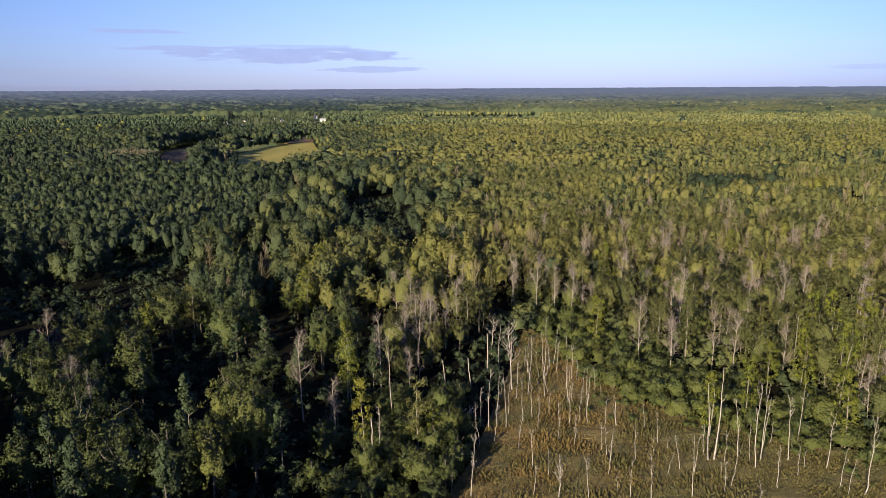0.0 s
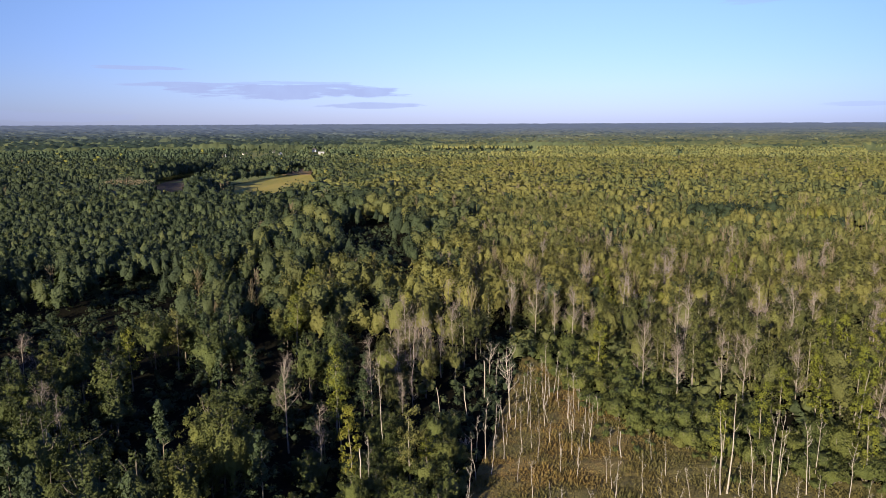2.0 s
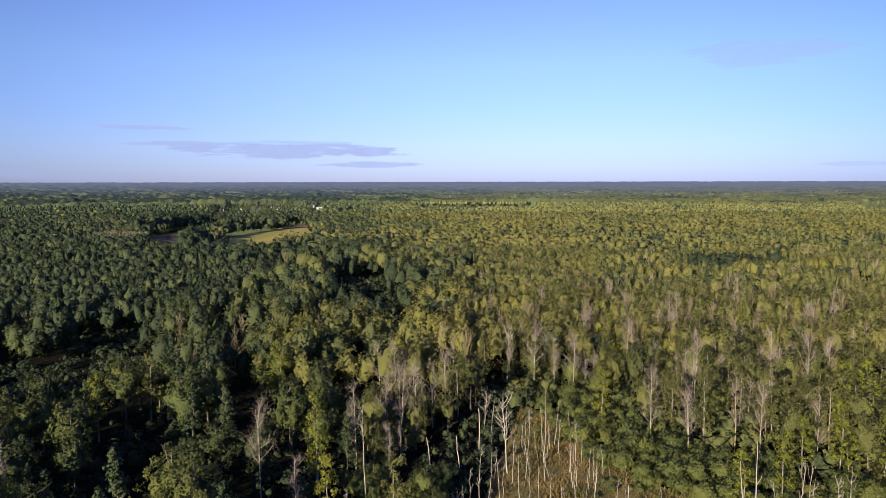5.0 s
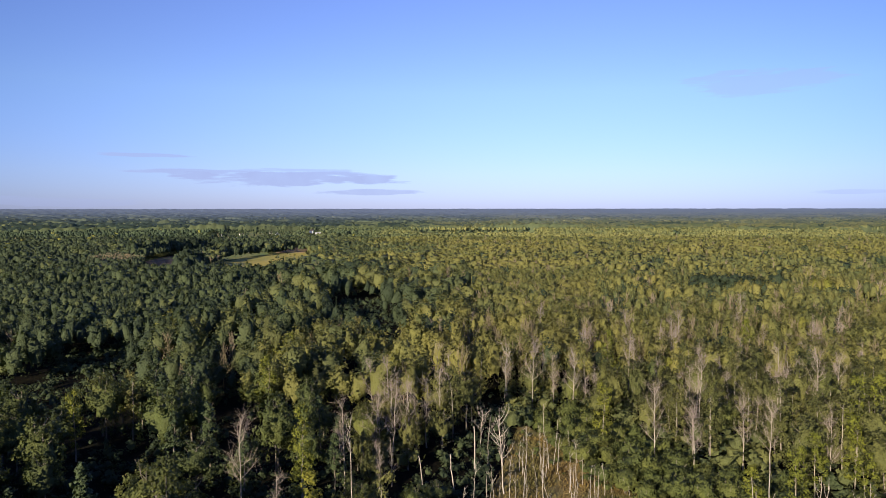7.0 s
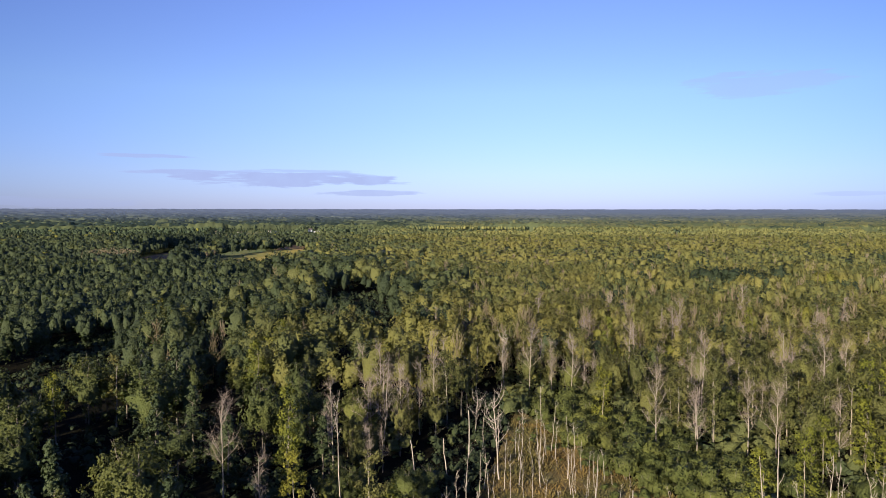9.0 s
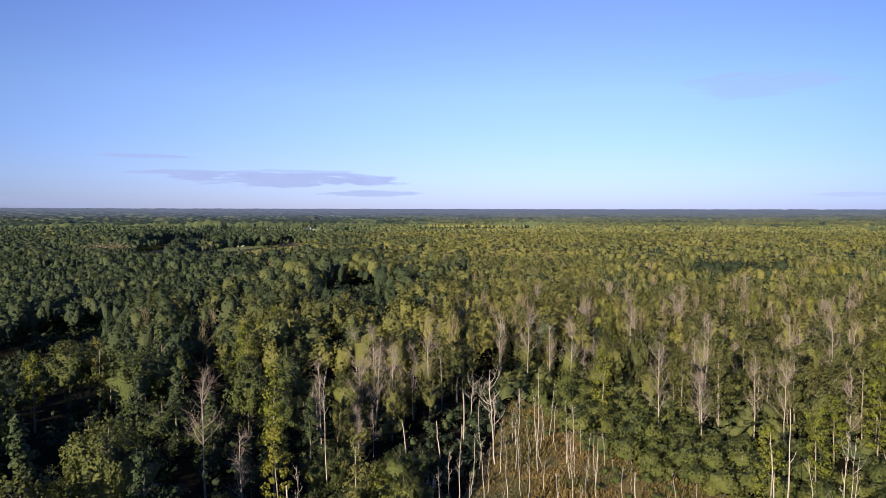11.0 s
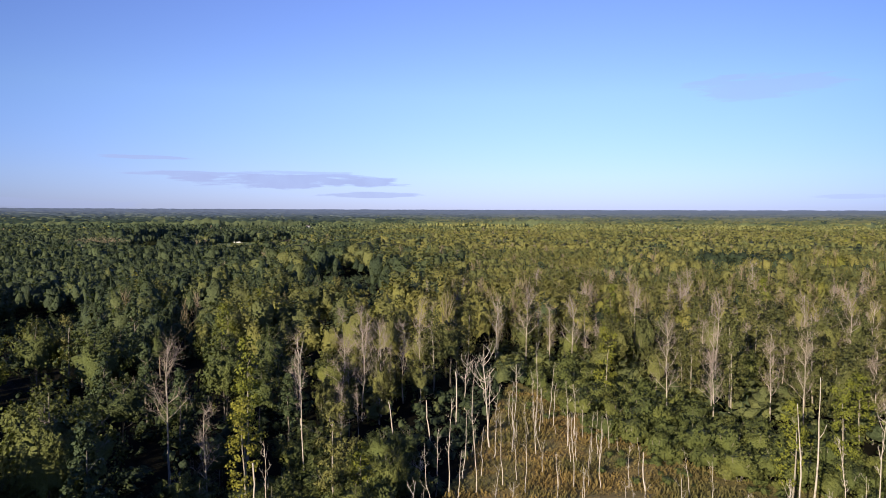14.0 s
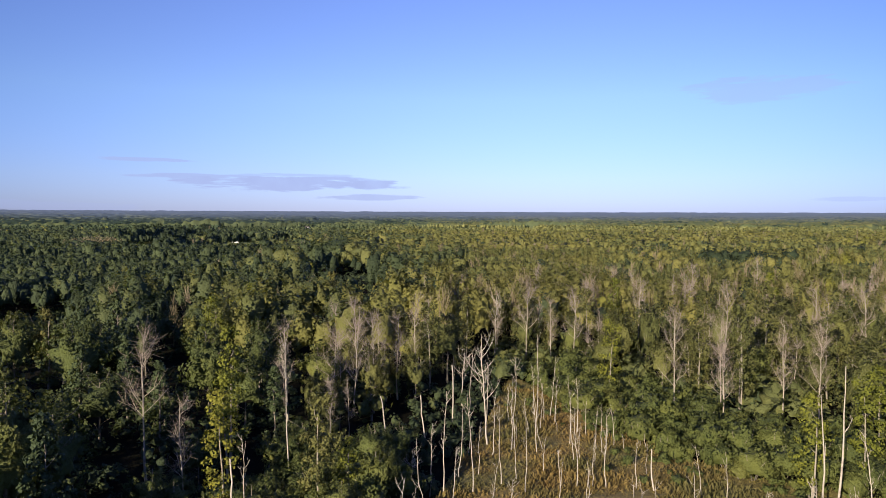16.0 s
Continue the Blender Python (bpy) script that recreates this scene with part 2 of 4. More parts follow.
def sprays(rng, at, facing, size, length=1.35):
    """Leaf sprays: pointed four-cornered leaves of a size at each place, folded a little along their middle."""
    count = len(at)
    facing = unit(facing)
    side = unit(np.cross(facing, unit(rng.normal(size=(count, 3)))))
    along = np.cross(facing, side)
    big = (size * rng.uniform(0.65, 1.3, count))[:, None]
    fold = facing * big * 0.18
    quad = np.stack([at - along * big * length * 0.5, at + side * big * 0.5 - fold, at + along * big * length * 0.5, at - side * big * 0.5 - fold], 1)
    return quad.reshape(-1, 3)


def quads(count):
    return np.arange(count * 4).reshape(-1, 4)


def soft_cards(rng, at, way, outward, size, loose):
    """Leaf sprays that lie along the surface of their crown, and the crown's own rounding as their normals."""
    facing = unit(way + rng.normal(size=way.shape) * loose)
    facing = facing * np.where(np.sum(facing * outward, -1, keepdims=True) < 0, -1.0, 1.0)
    round_ = unit(0.9 * outward + 0.35 * facing)
    return sprays(rng, at, facing, size), np.repeat(round_, 4, 0)


def crown(rng, high, low, wide, clumps, leaves, size, form="round", droop=0.0, loose=0.6, lump=0.29, inner=0.25):
    """The leaf sprays of a crown between the heights low and high: clumps inside an uneven outline, sprays on the clumps."""
    u = rng.uniform(0, 1, clumps) ** 0.85
    if form == "round":
        reach = np.sqrt(np.clip(1 - (2 * u - 0.85) ** 2 / 1.6, 0.05, 1))
    elif form == "tall":
        reach = 0.35 + 0.65 * np.sin(np.pi * np.clip(u * 0.86 + 0.12, 0, 1))
    else:
        reach = np.clip(1.06 - u, 0.05, 1)
    turn = rng.uniform(0, 2 * np.pi, clumps)
    lobes = 1 + 0.22 * np.sin(turn * 2 + rng.uniform(0, 6)) + 0.15 * np.sin(turn * 3 + rng.uniform(0, 6))
    out = np.sqrt(rng.uniform(inner, 1, clumps)) * reach * wide * lobes
    mid = np.stack([np.cos(turn) * out, np.sin(turn) * out, low + u * (high - low) - droop * out], 1)
    ball = wide * (lump if form != "cone" else 0.22) * rng.uniform(0.7, 1.25, clumps)
    way = unit(rng.normal(size=(clumps, leaves, 3)) + np.array([0, 0, 0.35]))
    at = mid[:, None] + way * (ball[:, None] * rng.uniform(0.5, 1.08, (clumps, leaves)))[..., None] * np.array([1, 1, 0.8])
    heart = np.array([0, 0, low + 0.42 * (high - low)])
    outward = unit((at - heart) / np.array([wide, wide, 0.6 * (high - low)]))
    outward = unit(0.6 * way + 0.6 * outward)
    return soft_cards(rng, at.reshape(-1, 3), (0.4 * way + 0.65 * outward).reshape(-1, 3), outward.reshape(-1, 3), size, loose)


def ball(parts):
    """The corners of the four-sided faces of a round body: a cube, split and blown up."""
    g = np.linspace(-1, 1, parts + 1)
    a, b = np.meshgrid(g[:-1], g[:-1], indexing="ij")
    step = 2 / parts
    flat = np.stack([np.stack([a + p, b + q, np.ones_like(a)], -1) for p, q in ((0, 0), (step, 0), (step, step), (0, step))], 2).reshape(-1, 3)
    x, y, z = flat.T
    return unit(np.concatenate([np.stack(c, 1) for c in ((x, y, z), (y, x, -z), (z, x, y), (-z, y, x), (y, z, x), (x, -z, y))]))


def billow(rng, high, low, wide, bumps, parts, cards, size, form="round", loose=0.6, heart=0.52):
    """A dense crown: one uneven body of foliage with rounded clumps and creases between them, and leaf sprays standing out all over it."""
    spread = 1.25 / math.sqrt(bumps)
    knobs = unit(rng.normal(size=(bumps, 3)) + np.array([0, 0, 0.35]))
    proud = rng.uniform(0.55, 1.15, bumps)
    half, tilt = (high - low) / 2, rng.normal(size=2) * 0.12 * wide
    squash = rng.uniform(0.85, 1.15)

    def surface(d, depth=heart):
        off = np.arccos(np.clip(d @ knobs.T, -1, 1)) / spread
        swell = np.max(proud * np.exp(-off ** 2), 1)
        far = (depth + 0.42 * swell)[:, None]
        up = d[:, 2:]
        taper = {"round": 1.0 - 0.16 * np.clip(-up, 0, 1), "tall": 0.66 - 0.10 * up, "cone": np.clip(0.70 - 0.58 * up, 0.1, 1)}[form]
        return np.concatenate([d[:, :1] * wide * squash, d[:, 1:2] * wide / squash, up * half], 1) * far * np.concatenate([taper, taper, np.ones_like(taper)], 1) + np.concatenate([up * tilt, np.full_like(up, low + half * 0.92)], 1)

    body, order = np.unique(np.round(ball(parts), 4), axis=0, return_inverse=True)
    faces = order.reshape(-1, 4)
    faces = faces[body[faces].mean(1)[:, 2] > -0.62]
    skin = surface(body)
    skin = skin + (skin - np.array([0, 0, low + half])) * rng.uniform(-0.09, 0.07, (len(skin), 1))
    quad = skin[faces]
    flat = np.cross(quad[:, 2] - quad[:, 0], quad[:, 3] - quad[:, 1])
    turned = np.zeros_like(skin)
    for k in range(4):
        np.add.at(turned, faces[:, k], flat)
    normals = unit(unit(turned) + 0.35 * body + np.array([0, 0, 0.3]))
    pick = rng.integers(bumps, size=cards)
    d = unit(knobs[pick] + rng.normal(size=(cards, 3)) * spread * 0.5)
    at = surface(d, 0.60)
    middle = np.array([0, 0, low + half * 0.8])
    clump = middle + 0.66 * (surface(knobs, 0.60)[pick] - middle)
    at = clump + (at - clump) * rng.uniform(0.75, 1.25, (cards, 1))
    out = unit(1.0 * unit(at - clump) + 0.5 * unit(at - middle))
    leaves, soft = soft_cards(rng, at, out, out, size, loose)
    return np.concatenate([leaves, quad.reshape(-1, 3)]), np.concatenate([soft, normals[faces].reshape(-1, 3)])


def tube(path, radii, sides=5):
    """Vertices and triangles of a tapered tube along a path."""
    path, rings = np.asarray(path, float), []
    for i, (p, r) in enumerate(zip(path, radii)):
        way = unit(path[min(i + 1, len(path) - 1)] - path[max(i - 1, 0)])
        a = unit(np.cross(way, (0.31, 0.9, 0.2)))
        b = np.cross(way, a)
        turn = np.arange(sides) * 2 * np.pi / sides
        rings.append(p + r * (np.cos(turn)[:, None] * a + np.sin(turn)[:, None] * b))
    verts = np.concatenate(rings + [path[-1:]])
    faces = []
    for i in range(len(path) - 1):
        for j in range(sides):
            a, b, c, d = i * sides + j, i * sides + (j + 1) % sides, (i + 1) * sides + (j + 1) % sides, (i + 1) * sides + j
            faces += [(a, b, c), (a, c, d)]
    last = (len(path) - 1) * sides
    faces += [(last + j, last + (j + 1) % sides, len(verts) - 1) for j in range(sides)]
    return verts, np.array(faces)


def joined(pieces):
    verts, faces, base = [], [], 0
    for v, f in pieces:
        verts.append(v)
        faces.append(np.asarray(f) + base)
        base += len(v)
    return np.concatenate(verts), np.concatenate(faces)


def stem(rng, high, thick, bend=0.2, steps=6, tip=0.25):
    """The path and radii of a trunk."""
    u = np.linspace(0, 1, steps)
    sway = np.cumsum(rng.normal(size=(steps, 2)) * bend * high / 30, 0)
    sway -= sway[0]
    sway += (u ** 2)[:, None] * rng.normal(size=2) * bend * high * 0.14
    return np.column_stack([sway, u * high]), thick * (1 - (1 - tip) * u ** 0.9) * np.where(u == 0, 1.25, 1)


def limb(rng, start, turn, rise, length, thick, curl=0.5, steps=4):
    """A limb that leaves the trunk at an angle and turns upwards."""
    pts, p, tilt = [np.array(start, float)], np.array(start, float), rise
    for _ in range(steps - 1):
        way = np.array([math.cos(turn) * math.cos(tilt), math.sin(turn) * math.cos(tilt), math.sin(tilt)])
        p = p + way * length / (steps - 1)
        pts.append(p)
        tilt += curl / steps + rng.normal() * 0.16
        turn += rng.normal() * 0.22
    return np.array(pts), thick * np.linspace(1, 0.3, steps)


# ---- kinds of trees: each is built once and then copied ----
def leafy_tree(seed, name, label, group, leaves, high, wide, low, clumps, count, size, form, bark, thick=0.16, droop=0.0, lump=0.29):
    """A tree with a trunk, limbs and a crown."""
    rng = np.random.default_rng(seed)
    tree = tagged(new(name), label, "tree", group)
    path, radii = stem(rng, high * (0.9 if form == "round" else 0.78), thick)
    limbs = []
    for i in range(9 if form == "round" else 5):
        u = rng.uniform(low / high * 0.85, 0.8)
        start = np.array([np.interp(u * high, path[:, 2], path[:, k]) for k in (0, 1)] + [u * high])
        limbs.append(tube(*limb(rng, start, rng.uniform(0, 6.28), rng.uniform(0.4, 0.9), wide * rng.uniform(0.6, 0.95) * (1.0 if form == "round" else 0.6), thick * 0.35), 4))
    part("trunk", mesh_of("trunk", *joined([tube(path, radii, 6)] + limbs), bark, smooth=True), tree)
    if form == "round":
        verts, soft = billow(rng, high, low, wide, clumps, 4, int(count * clumps * 0.78), size * 1.12, heart=0.40)
    else:
        verts, soft = crown(rng, high, low, wide, clumps, count, size, form, droop, 0.42, lump)
    part("crown", mesh_of("crown", verts, quads(len(verts) // 4), leaves, None, True, soft), tree)
    return tree


def bare_tree(seed, high, wide, low, name="bare_tree"):
    """A dying tree: pale trunk, rising limbs and a haze of leafless twigs."""
    rng = np.random.default_rng(seed)
    tree = tagged(new(name), "dying pale grey tree with a leafless crown of fine twigs", "tree", "bare trees in the woods")
    path, radii = stem(rng, high * 0.95, 0.12)
    limbs, twigs = [], []
    for i in range(17):
        u = rng.uniform(low / high, 0.93)
        start = np.array([np.interp(u * high, path[:, 2], path[:, k]) for k in (0, 1)] + [u * high])
        reach = wide * (1.35 - 0.7 * (u * high - low) / (high - low)) * rng.uniform(0.7, 1.2)
        pts, r = limb(rng, start, rng.uniform(0, 6.28), rng.uniform(0.5, 1.2), reach, 0.036, 0.5)
        limbs.append(tube(pts, r, 4))
        for j in range(27):
            k = rng.uniform(0.25, 1) * (len(pts) - 1)
            a = pts[int(k)] + (pts[min(int(k) + 1, len(pts) - 1)] - pts[int(k)]) * (k - int(k))
            way = unit(rng.normal(size=3) * 0.75 + (0, 0, 0.8)) * rng.uniform(0.4, 1.7)
            side = unit(np.cross(way, rng.normal(size=3))) * 0.011
            twigs.append(np.array([a - side, a + side, a + way + side * 0.5, a + way - side * 0.5]))
    part("trunk", mesh_of("trunk", *joined([tube(path, radii, 6)] + limbs), GREY_WOOD, smooth=True), tree)
    verts = np.concatenate(twigs)
    part("crown", mesh_of("crown", verts, quads(len(twigs)), TWIG), tree, "leafless crown of fine pinkish-grey twigs")
    return tree


def snag(seed, high, limbs, thick, fork=False, label=""):
    """A drowned tree: a bleached trunk with broken limbs."""
    rng = np.random.default_rng(seed)
    tree = tagged(new("snag"), label or "bleached dead tree trunk standing in the sedge marsh", "dead tree", "dead trees in the marsh")
    path, radii = stem(rng, high, thick, 0.34, 9, 0.2 if limbs else 0.6)
    part("trunk", mesh_of("trunk", *tube(path, radii, 7), DEAD_WOOD, smooth=True), tree)
    for i in range(limbs):
        u = rng.uniform(0.45, 0.97) if not fork else rng.uniform(0.42, 0.92)
        start = np.array([np.interp(u * high, path[:, 2], path[:, k]) for k in (0, 1)] + [u * high])
        reach = high * rng.uniform(0.06, 0.16) * (2.4 if fork else 1.0)
        pts, r = limb(rng, start, rng.uniform(0, 6.28), rng.uniform(0.3, 1.0), reach, thick * (0.33 if fork else 0.3), 1.0, 5)
        bough = part("limb", mesh_of("limb", *tube(pts, r, 5), DEAD_WOOD, smooth=True), tree)
        for j in range(3 if fork else 1):
            twig = tube(*limb(rng, pts[rng.integers(2, 4)], rng.uniform(0, 6.28), rng.uniform(0.2, 1.0), reach * 0.5, thick * 0.16, 0.8), 4)
            part("twig", mesh_of("twig", *twig, DEAD_WOOD, smooth=True), bough)
    return tree


def shrub(seed, wide, high, clumps, count):
    rng = np.random.default_rng(seed)
    bush = tagged(new("shrub"), "dense green alder shrub at the edge of the marsh", "shrub", "shrubs round the marsh")
    stems = [tube(*limb(rng, (0, 0, -0.1), rng.uniform(0, 6.28), 1.1, high * 0.8, 0.05, 0.2), 4) for _ in range(4)]
    part("stem", mesh_of("stem", *joined(stems), BARK, smooth=True), bush)
    verts, soft = billow(rng, high, -0.2, wide * 1.1, clumps, 4, count, 0.205, heart=0.47)
    part("foliage", mesh_of("foliage", verts, quads(len(verts) // 4), LEAF["shrub"], None, True, soft), bush)
    return bush


def standing(x, y, z=0.0, turn=0.0, size=1.0, tall=1.0, lean=(0.0, 0.0)):
    """The pose of a thing on the ground: turned, scaled, leaning by so much per metre of height."""
    shear = Matrix(((1, 0, lean[0], 0), (0, 1, lean[1], 0), (0, 0, 1, 0), (0, 0, 0, 1)))
    return Matrix.Translation((x, y, z)) @ shear @ Matrix.Rotation(turn, 4, "Z") @ Matrix.Diagonal((size, size, size * tall, 1))


# ---- the plan ----
MARSH_EDGE = [(16, 174), (13, 160), (11, 148), (8, 135), (5, 121), (2, 108), (-2, 96), (-9, 78), (-14, 55), (-19, 36), (-15, 18), (-4, 4), (12, -5), (30, -2), (52, -9), (74, 2), (88, 20), (97, 46), (95, 70), (84, 102), (67, 112), (54, 117), (49, 122), (43, 124), (36, 130), (31, 138), (27, 149), (23, 164)]
SHRUB_EDGE = [(18, 182), (19, 172), (22, 160), (26, 146), (30, 136), (34, 128), (42, 122), (60, 111), (68, 109), (84, 101), (84, 112), (68, 122), (60, 136), (46, 146), (42, 160), (34, 172), (24, 182)]
HAY_EDGE = [(-152, 478), (-140, 474), (-128, 492), (-116, 545), (-128, 620), (-151, 715), (-174, 800), (-192, 800), (-211, 770), (-216, 701), (-219, 644)]
SOIL_EDGE = [(-226, 520), (-204, 530), (-258, 640), (-272, 739), (-284, 790), (-302, 790), (-300, 713), (-292, 655)]
GAP_EDGE = [(-150, 147), (-116, 147), (-94, 154), (-78, 176), (-80, 196), (-92, 214), (-104, 252), (-120, 268), (-132, 250), (-118, 222), (-112, 206), (-150, 206)]
LOW_EDGE = [(-22, 60), (0, 60), (3, 112), (-2, 132), (-11, 132), (-19, 112)]
HOLLOW = [(-36, 76), (-17, 76), (-15, 104), (-22, 108), (-26, 97), (-35, 94)]
CREEK = [(0, 112, 4), (1, 124, 6), (2, 137, 7.5), (5, 149, 7.5), (9, 162, 6.5), (12, 174, 6), (14, 188, 4), (-10, 240, 5), (-24, 258, 8), (-36, 298, 11), (-45, 340, 12), (-51, 382, 11)]
PLANTED = [(-210, 262), (-120, 240), (-84, 262), (-96, 330), (-108, 440), (-124, 466), (-170, 462), (-300, 450), (-310, 380)]
SPRUCES = [(60, 305), (200, 300), (330, 420), (300, 640), (110, 640)]
LOW_GROWTH = [(166, 310), (176, 310), (214, 390), (203, 392)]
MEADOWS = [[(-76, 1190), (118, 1190), (156, 1480), (-100, 1480)], [(-470, 1150), (-400, 1150), (-440, 1300), (-520, 1310)], [(-360, 1060), (-262, 1050), (-292, 1250), (-335, 1480), (-500, 1500), (-425, 1250)],
           [(-248, 1110), (-222, 1110), (-248, 1325), (-286, 1330)], [(640, 1160), (860, 1250), (930, 1490), (800, 1470)]]
CLEARINGS = [[(203, 388), (211, 388), (213, 397), (205, 397)], [(-254, 680), (-222, 680), (-206, 770), (-220, 806), (-256, 812)], [(-292, 690), (-276, 690), (-266, 815), (-290, 815)], [(-208, 800), (-176, 806), (-192, 900), (-212, 900)], [(-250, 1225), (-282, 1225), (-322, 1465), (-292, 1465)]]


def inside(x, y, edge):
    """Which of the places lie inside an outline."""
    hit, edge = np.zeros(np.shape(x), bool), np.asarray(edge, float)
    for (ax, ay), (bx, by) in zip(edge, np.roll(edge, -1, 0)):
        crosses = (ay > y) != (by > y)
        hit ^= crosses & (x < ax + (y - ay) * (bx - ax) / (by - ay if by != ay else 1e-9))
    return hit


def near_creek(x, y, margin=0.0):
    close = np.zeros(np.shape(x), bool)
    for (ax, ay, ar), (bx, by, br) in zip(CREEK, CREEK[1:]):
        if math.hypot(bx - ax, by - ay) > 50:
            continue
        u = np.clip(((x - ax) * (bx - ax) + (y - ay) * (by - ay)) / ((bx - ax) ** 2 + (by - ay) ** 2), 0, 1)
        close |= np.hypot(x - ax - u * (bx - ax), y - ay - u * (by - ay)) < ar + u * (br - ar) + margin
    return close


def open_ground(x, y):
    """Where no tree stands."""
    clear = inside(x, y, MARSH_EDGE) | inside(x, y, SHRUB_EDGE) | inside(x, y, HAY_EDGE) | inside(x, y, SOIL_EDGE) | inside(x, y, GAP_EDGE) | near_creek(x, y)
    clear |= inside(x, y, HOLLOW) | inside(x, y, LOW_EDGE)
    for edge in MEADOWS + CLEARINGS:
        clear |= inside(x, y, edge)
    return clear


def rolling(x, y, scale, seed):
    """Smooth uneven values between 0 and 1 over the plan."""
    rng = np.random.default_rng(seed)
    total = np.zeros(np.shape(x))
    for k in range(9):
        a, f, p = rng.uniform(0, 6.28), rng.uniform(0.6, 1.9) / scale, rng.uniform(0, 6.28)
        total = total + np.sin((x * math.cos(a) + y * math.sin(a)) * f * 6.28 + p)
    return 1 / (1 + np.exp(-total * 0.75))


def ground_height(x, y):
    """Flat country that rises to low hills at the horizon."""
    far = np.clip((np.hypot(x, y) - 1800) / 3000, 0, 1)
    return 41 * far ** 1.6 + 0.5 * (rolling(x, y, 60, 3) - 0.5) * np.clip(np.hypot(x, y) / 100, 0, 1)


def scatter(low, high, spacing, seed, half=0.70, margin=16):
    """Jittered places between two distances ahead, inside the wedge that the flight looks over."""
    rng = np.random.default_rng(seed)
    ys = np.arange(low, high, spacing)
    out = []
    for i, y in enumerate(ys):
        reach = half * y + margin
        xs = np.arange(-reach, reach, spacing) + (i % 2) * spacing / 2
        out.append(np.column_stack([xs, np.full(len(xs), y)]))
    spots = np.concatenate(out)
    spots = spots + rng.normal(size=spots.shape) * spacing * 0.42
    holes = (spots[:, 0] < 0.1 * spots[:, 1]) & (spots[:, 1] < 520) & (rolling(spots[:, 0], spots[:, 1], 30, 57) < np.where(spots[:, 0] < -0.1 * spots[:, 1], 0.33, 0.15) * np.where(spots[:, 1] < 330, 1.0, 0.55))
    keep = ~open_ground(spots[:, 0], spots[:, 1]) & ~holes & ~inside(spots[:, 0], spots[:, 1], PLANTED)
    return spots[keep], rng


# ---- ground ----
def ground_sheet():
    a = np.concatenate([np.linspace(-4900, -500, 24), np.linspace(-460, 460, 64), np.linspace(500, 4900, 24)])
    b = np.concatenate([np.linspace(-900, -60, 10), np.linspace(-40, 460, 56), np.linspace(500, 4900, 44)])
    x, y = np.meshgrid(a, b)
    verts = np.column_stack([x.ravel(), y.ravel(), ground_height(x, y).ravel() - 0.3])
    i = np.arange(len(a) - 1)[None] + len(a) * np.arange(len(b) - 1)[:, None]
    faces = np.stack([i, i + 1, i + 1 + len(a), i + len(a)], -1).reshape(-1, 4)
    tagged(new("ground", mesh_of("ground", verts, faces, FLOOR, smooth=True)), "woodland floor of leaf litter and moss, darkened for deep shade", "ground", kind="structure")


def lot(name, edge, mat, label, lift=0.12, fine=None):
    """A piece of open land: a thick sheet on the ground with the outline of its edge."""
    bm = bmesh.new()
    face = bm.faces.new([bm.verts.new((x, y, float(ground_height(x, y)) + lift)) for x, y in edge])
    if face.normal.z < 0:
        face.normal_flip()
    bmesh.ops.triangulate(bm, faces=[face])
    for _ in range(fine or 0):
        bmesh.ops.subdivide_edges(bm, edges=[e for e in bm.edges if e.calc_length() > 3], cuts=1, use_grid_fill=True)
    for v in bm.verts:
        v.co.z = float(ground_height(v.co.x, v.co.y)) + lift + (0.35 * noise.noise(v.co * 0.21) + 0.2 * noise.noise(v.co * 0.7) if fine else 0)
    skirt = bmesh.ops.extrude_edge_only(bm, edges=[e for e in bm.edges if e.is_boundary])
    for v in skirt["geom"]:
        if isinstance(v, bmesh.types.BMVert):
            v.co.z -= 0.8
    mesh = bpy.data.meshes.new(name)
    bm.to_mesh(mesh)
    bm.free()
    mesh.materials.append(mat)
    return tagged(new(name, mesh), label, "ground", kind="structure")


ground_sheet()
lot("marsh", MARSH_EDGE, MARSH, "open marsh of rust-brown and olive sedge", 0.25, 5)
lot("hay_field", HAY_EDGE, HAY, "mown yellow hay field between the woods")
lot("ploughed_field", SOIL_EDGE, SOIL, "dark ploughed field beside a hedge of tall trees")
lot("fallow", CLEARINGS[3], FALLOW, "fallow strip of reddish-brown dry grass behind the hay field")
for edge in CLEARINGS[1:3]:
    lot("paddock", edge, MEADOW, "small green paddock beside the sheds")
for edge in MEADOWS:
    lot("meadow", edge, MEADOW, "pale green meadow among distant woods")


def sedge():
    """Tufts of dry sedge all over the marsh."""
    rng = np.random.default_rng(5)
    spots = np.column_stack([rng.uniform(-14, 80, 150000), rng.uniform(78, 174, 150000)])
    spots = spots[inside(spots[:, 0], spots[:, 1], MARSH_EDGE)][:56000]
    z = ground_height(spots[:, 0], spots[:, 1]) + 0.3
    tall = rng.uniform(0.25, 0.68, len(spots)) * (0.6 + 0.8 * rolling(spots[:, 0], spots[:, 1], 14, 8))
    turn = rng.uniform(0, 6.28, len(spots))
    side = np.column_stack([np.cos(turn), np.sin(turn), 0 * turn]) * (rng.uniform(0.06, 0.20, len(spots)))[:, None]
    tip = np.column_stack([rng.normal(size=(len(spots), 2)) * 0.32, tall])
    root = np.column_stack([spots, z - 0.3])
    verts = np.stack([root - side * 0.8, root + side * 0.8, root + tip + side * 0.6, root + tip * 1.15 - side * 0.5], 1).reshape(-1, 3)
    tagged(new("sedge", mesh_of("sedge", verts, quads(len(verts) // 4), GRASS)), "dry rust and olive sedge of the marsh", "grass", kind="stuff")


sedge()

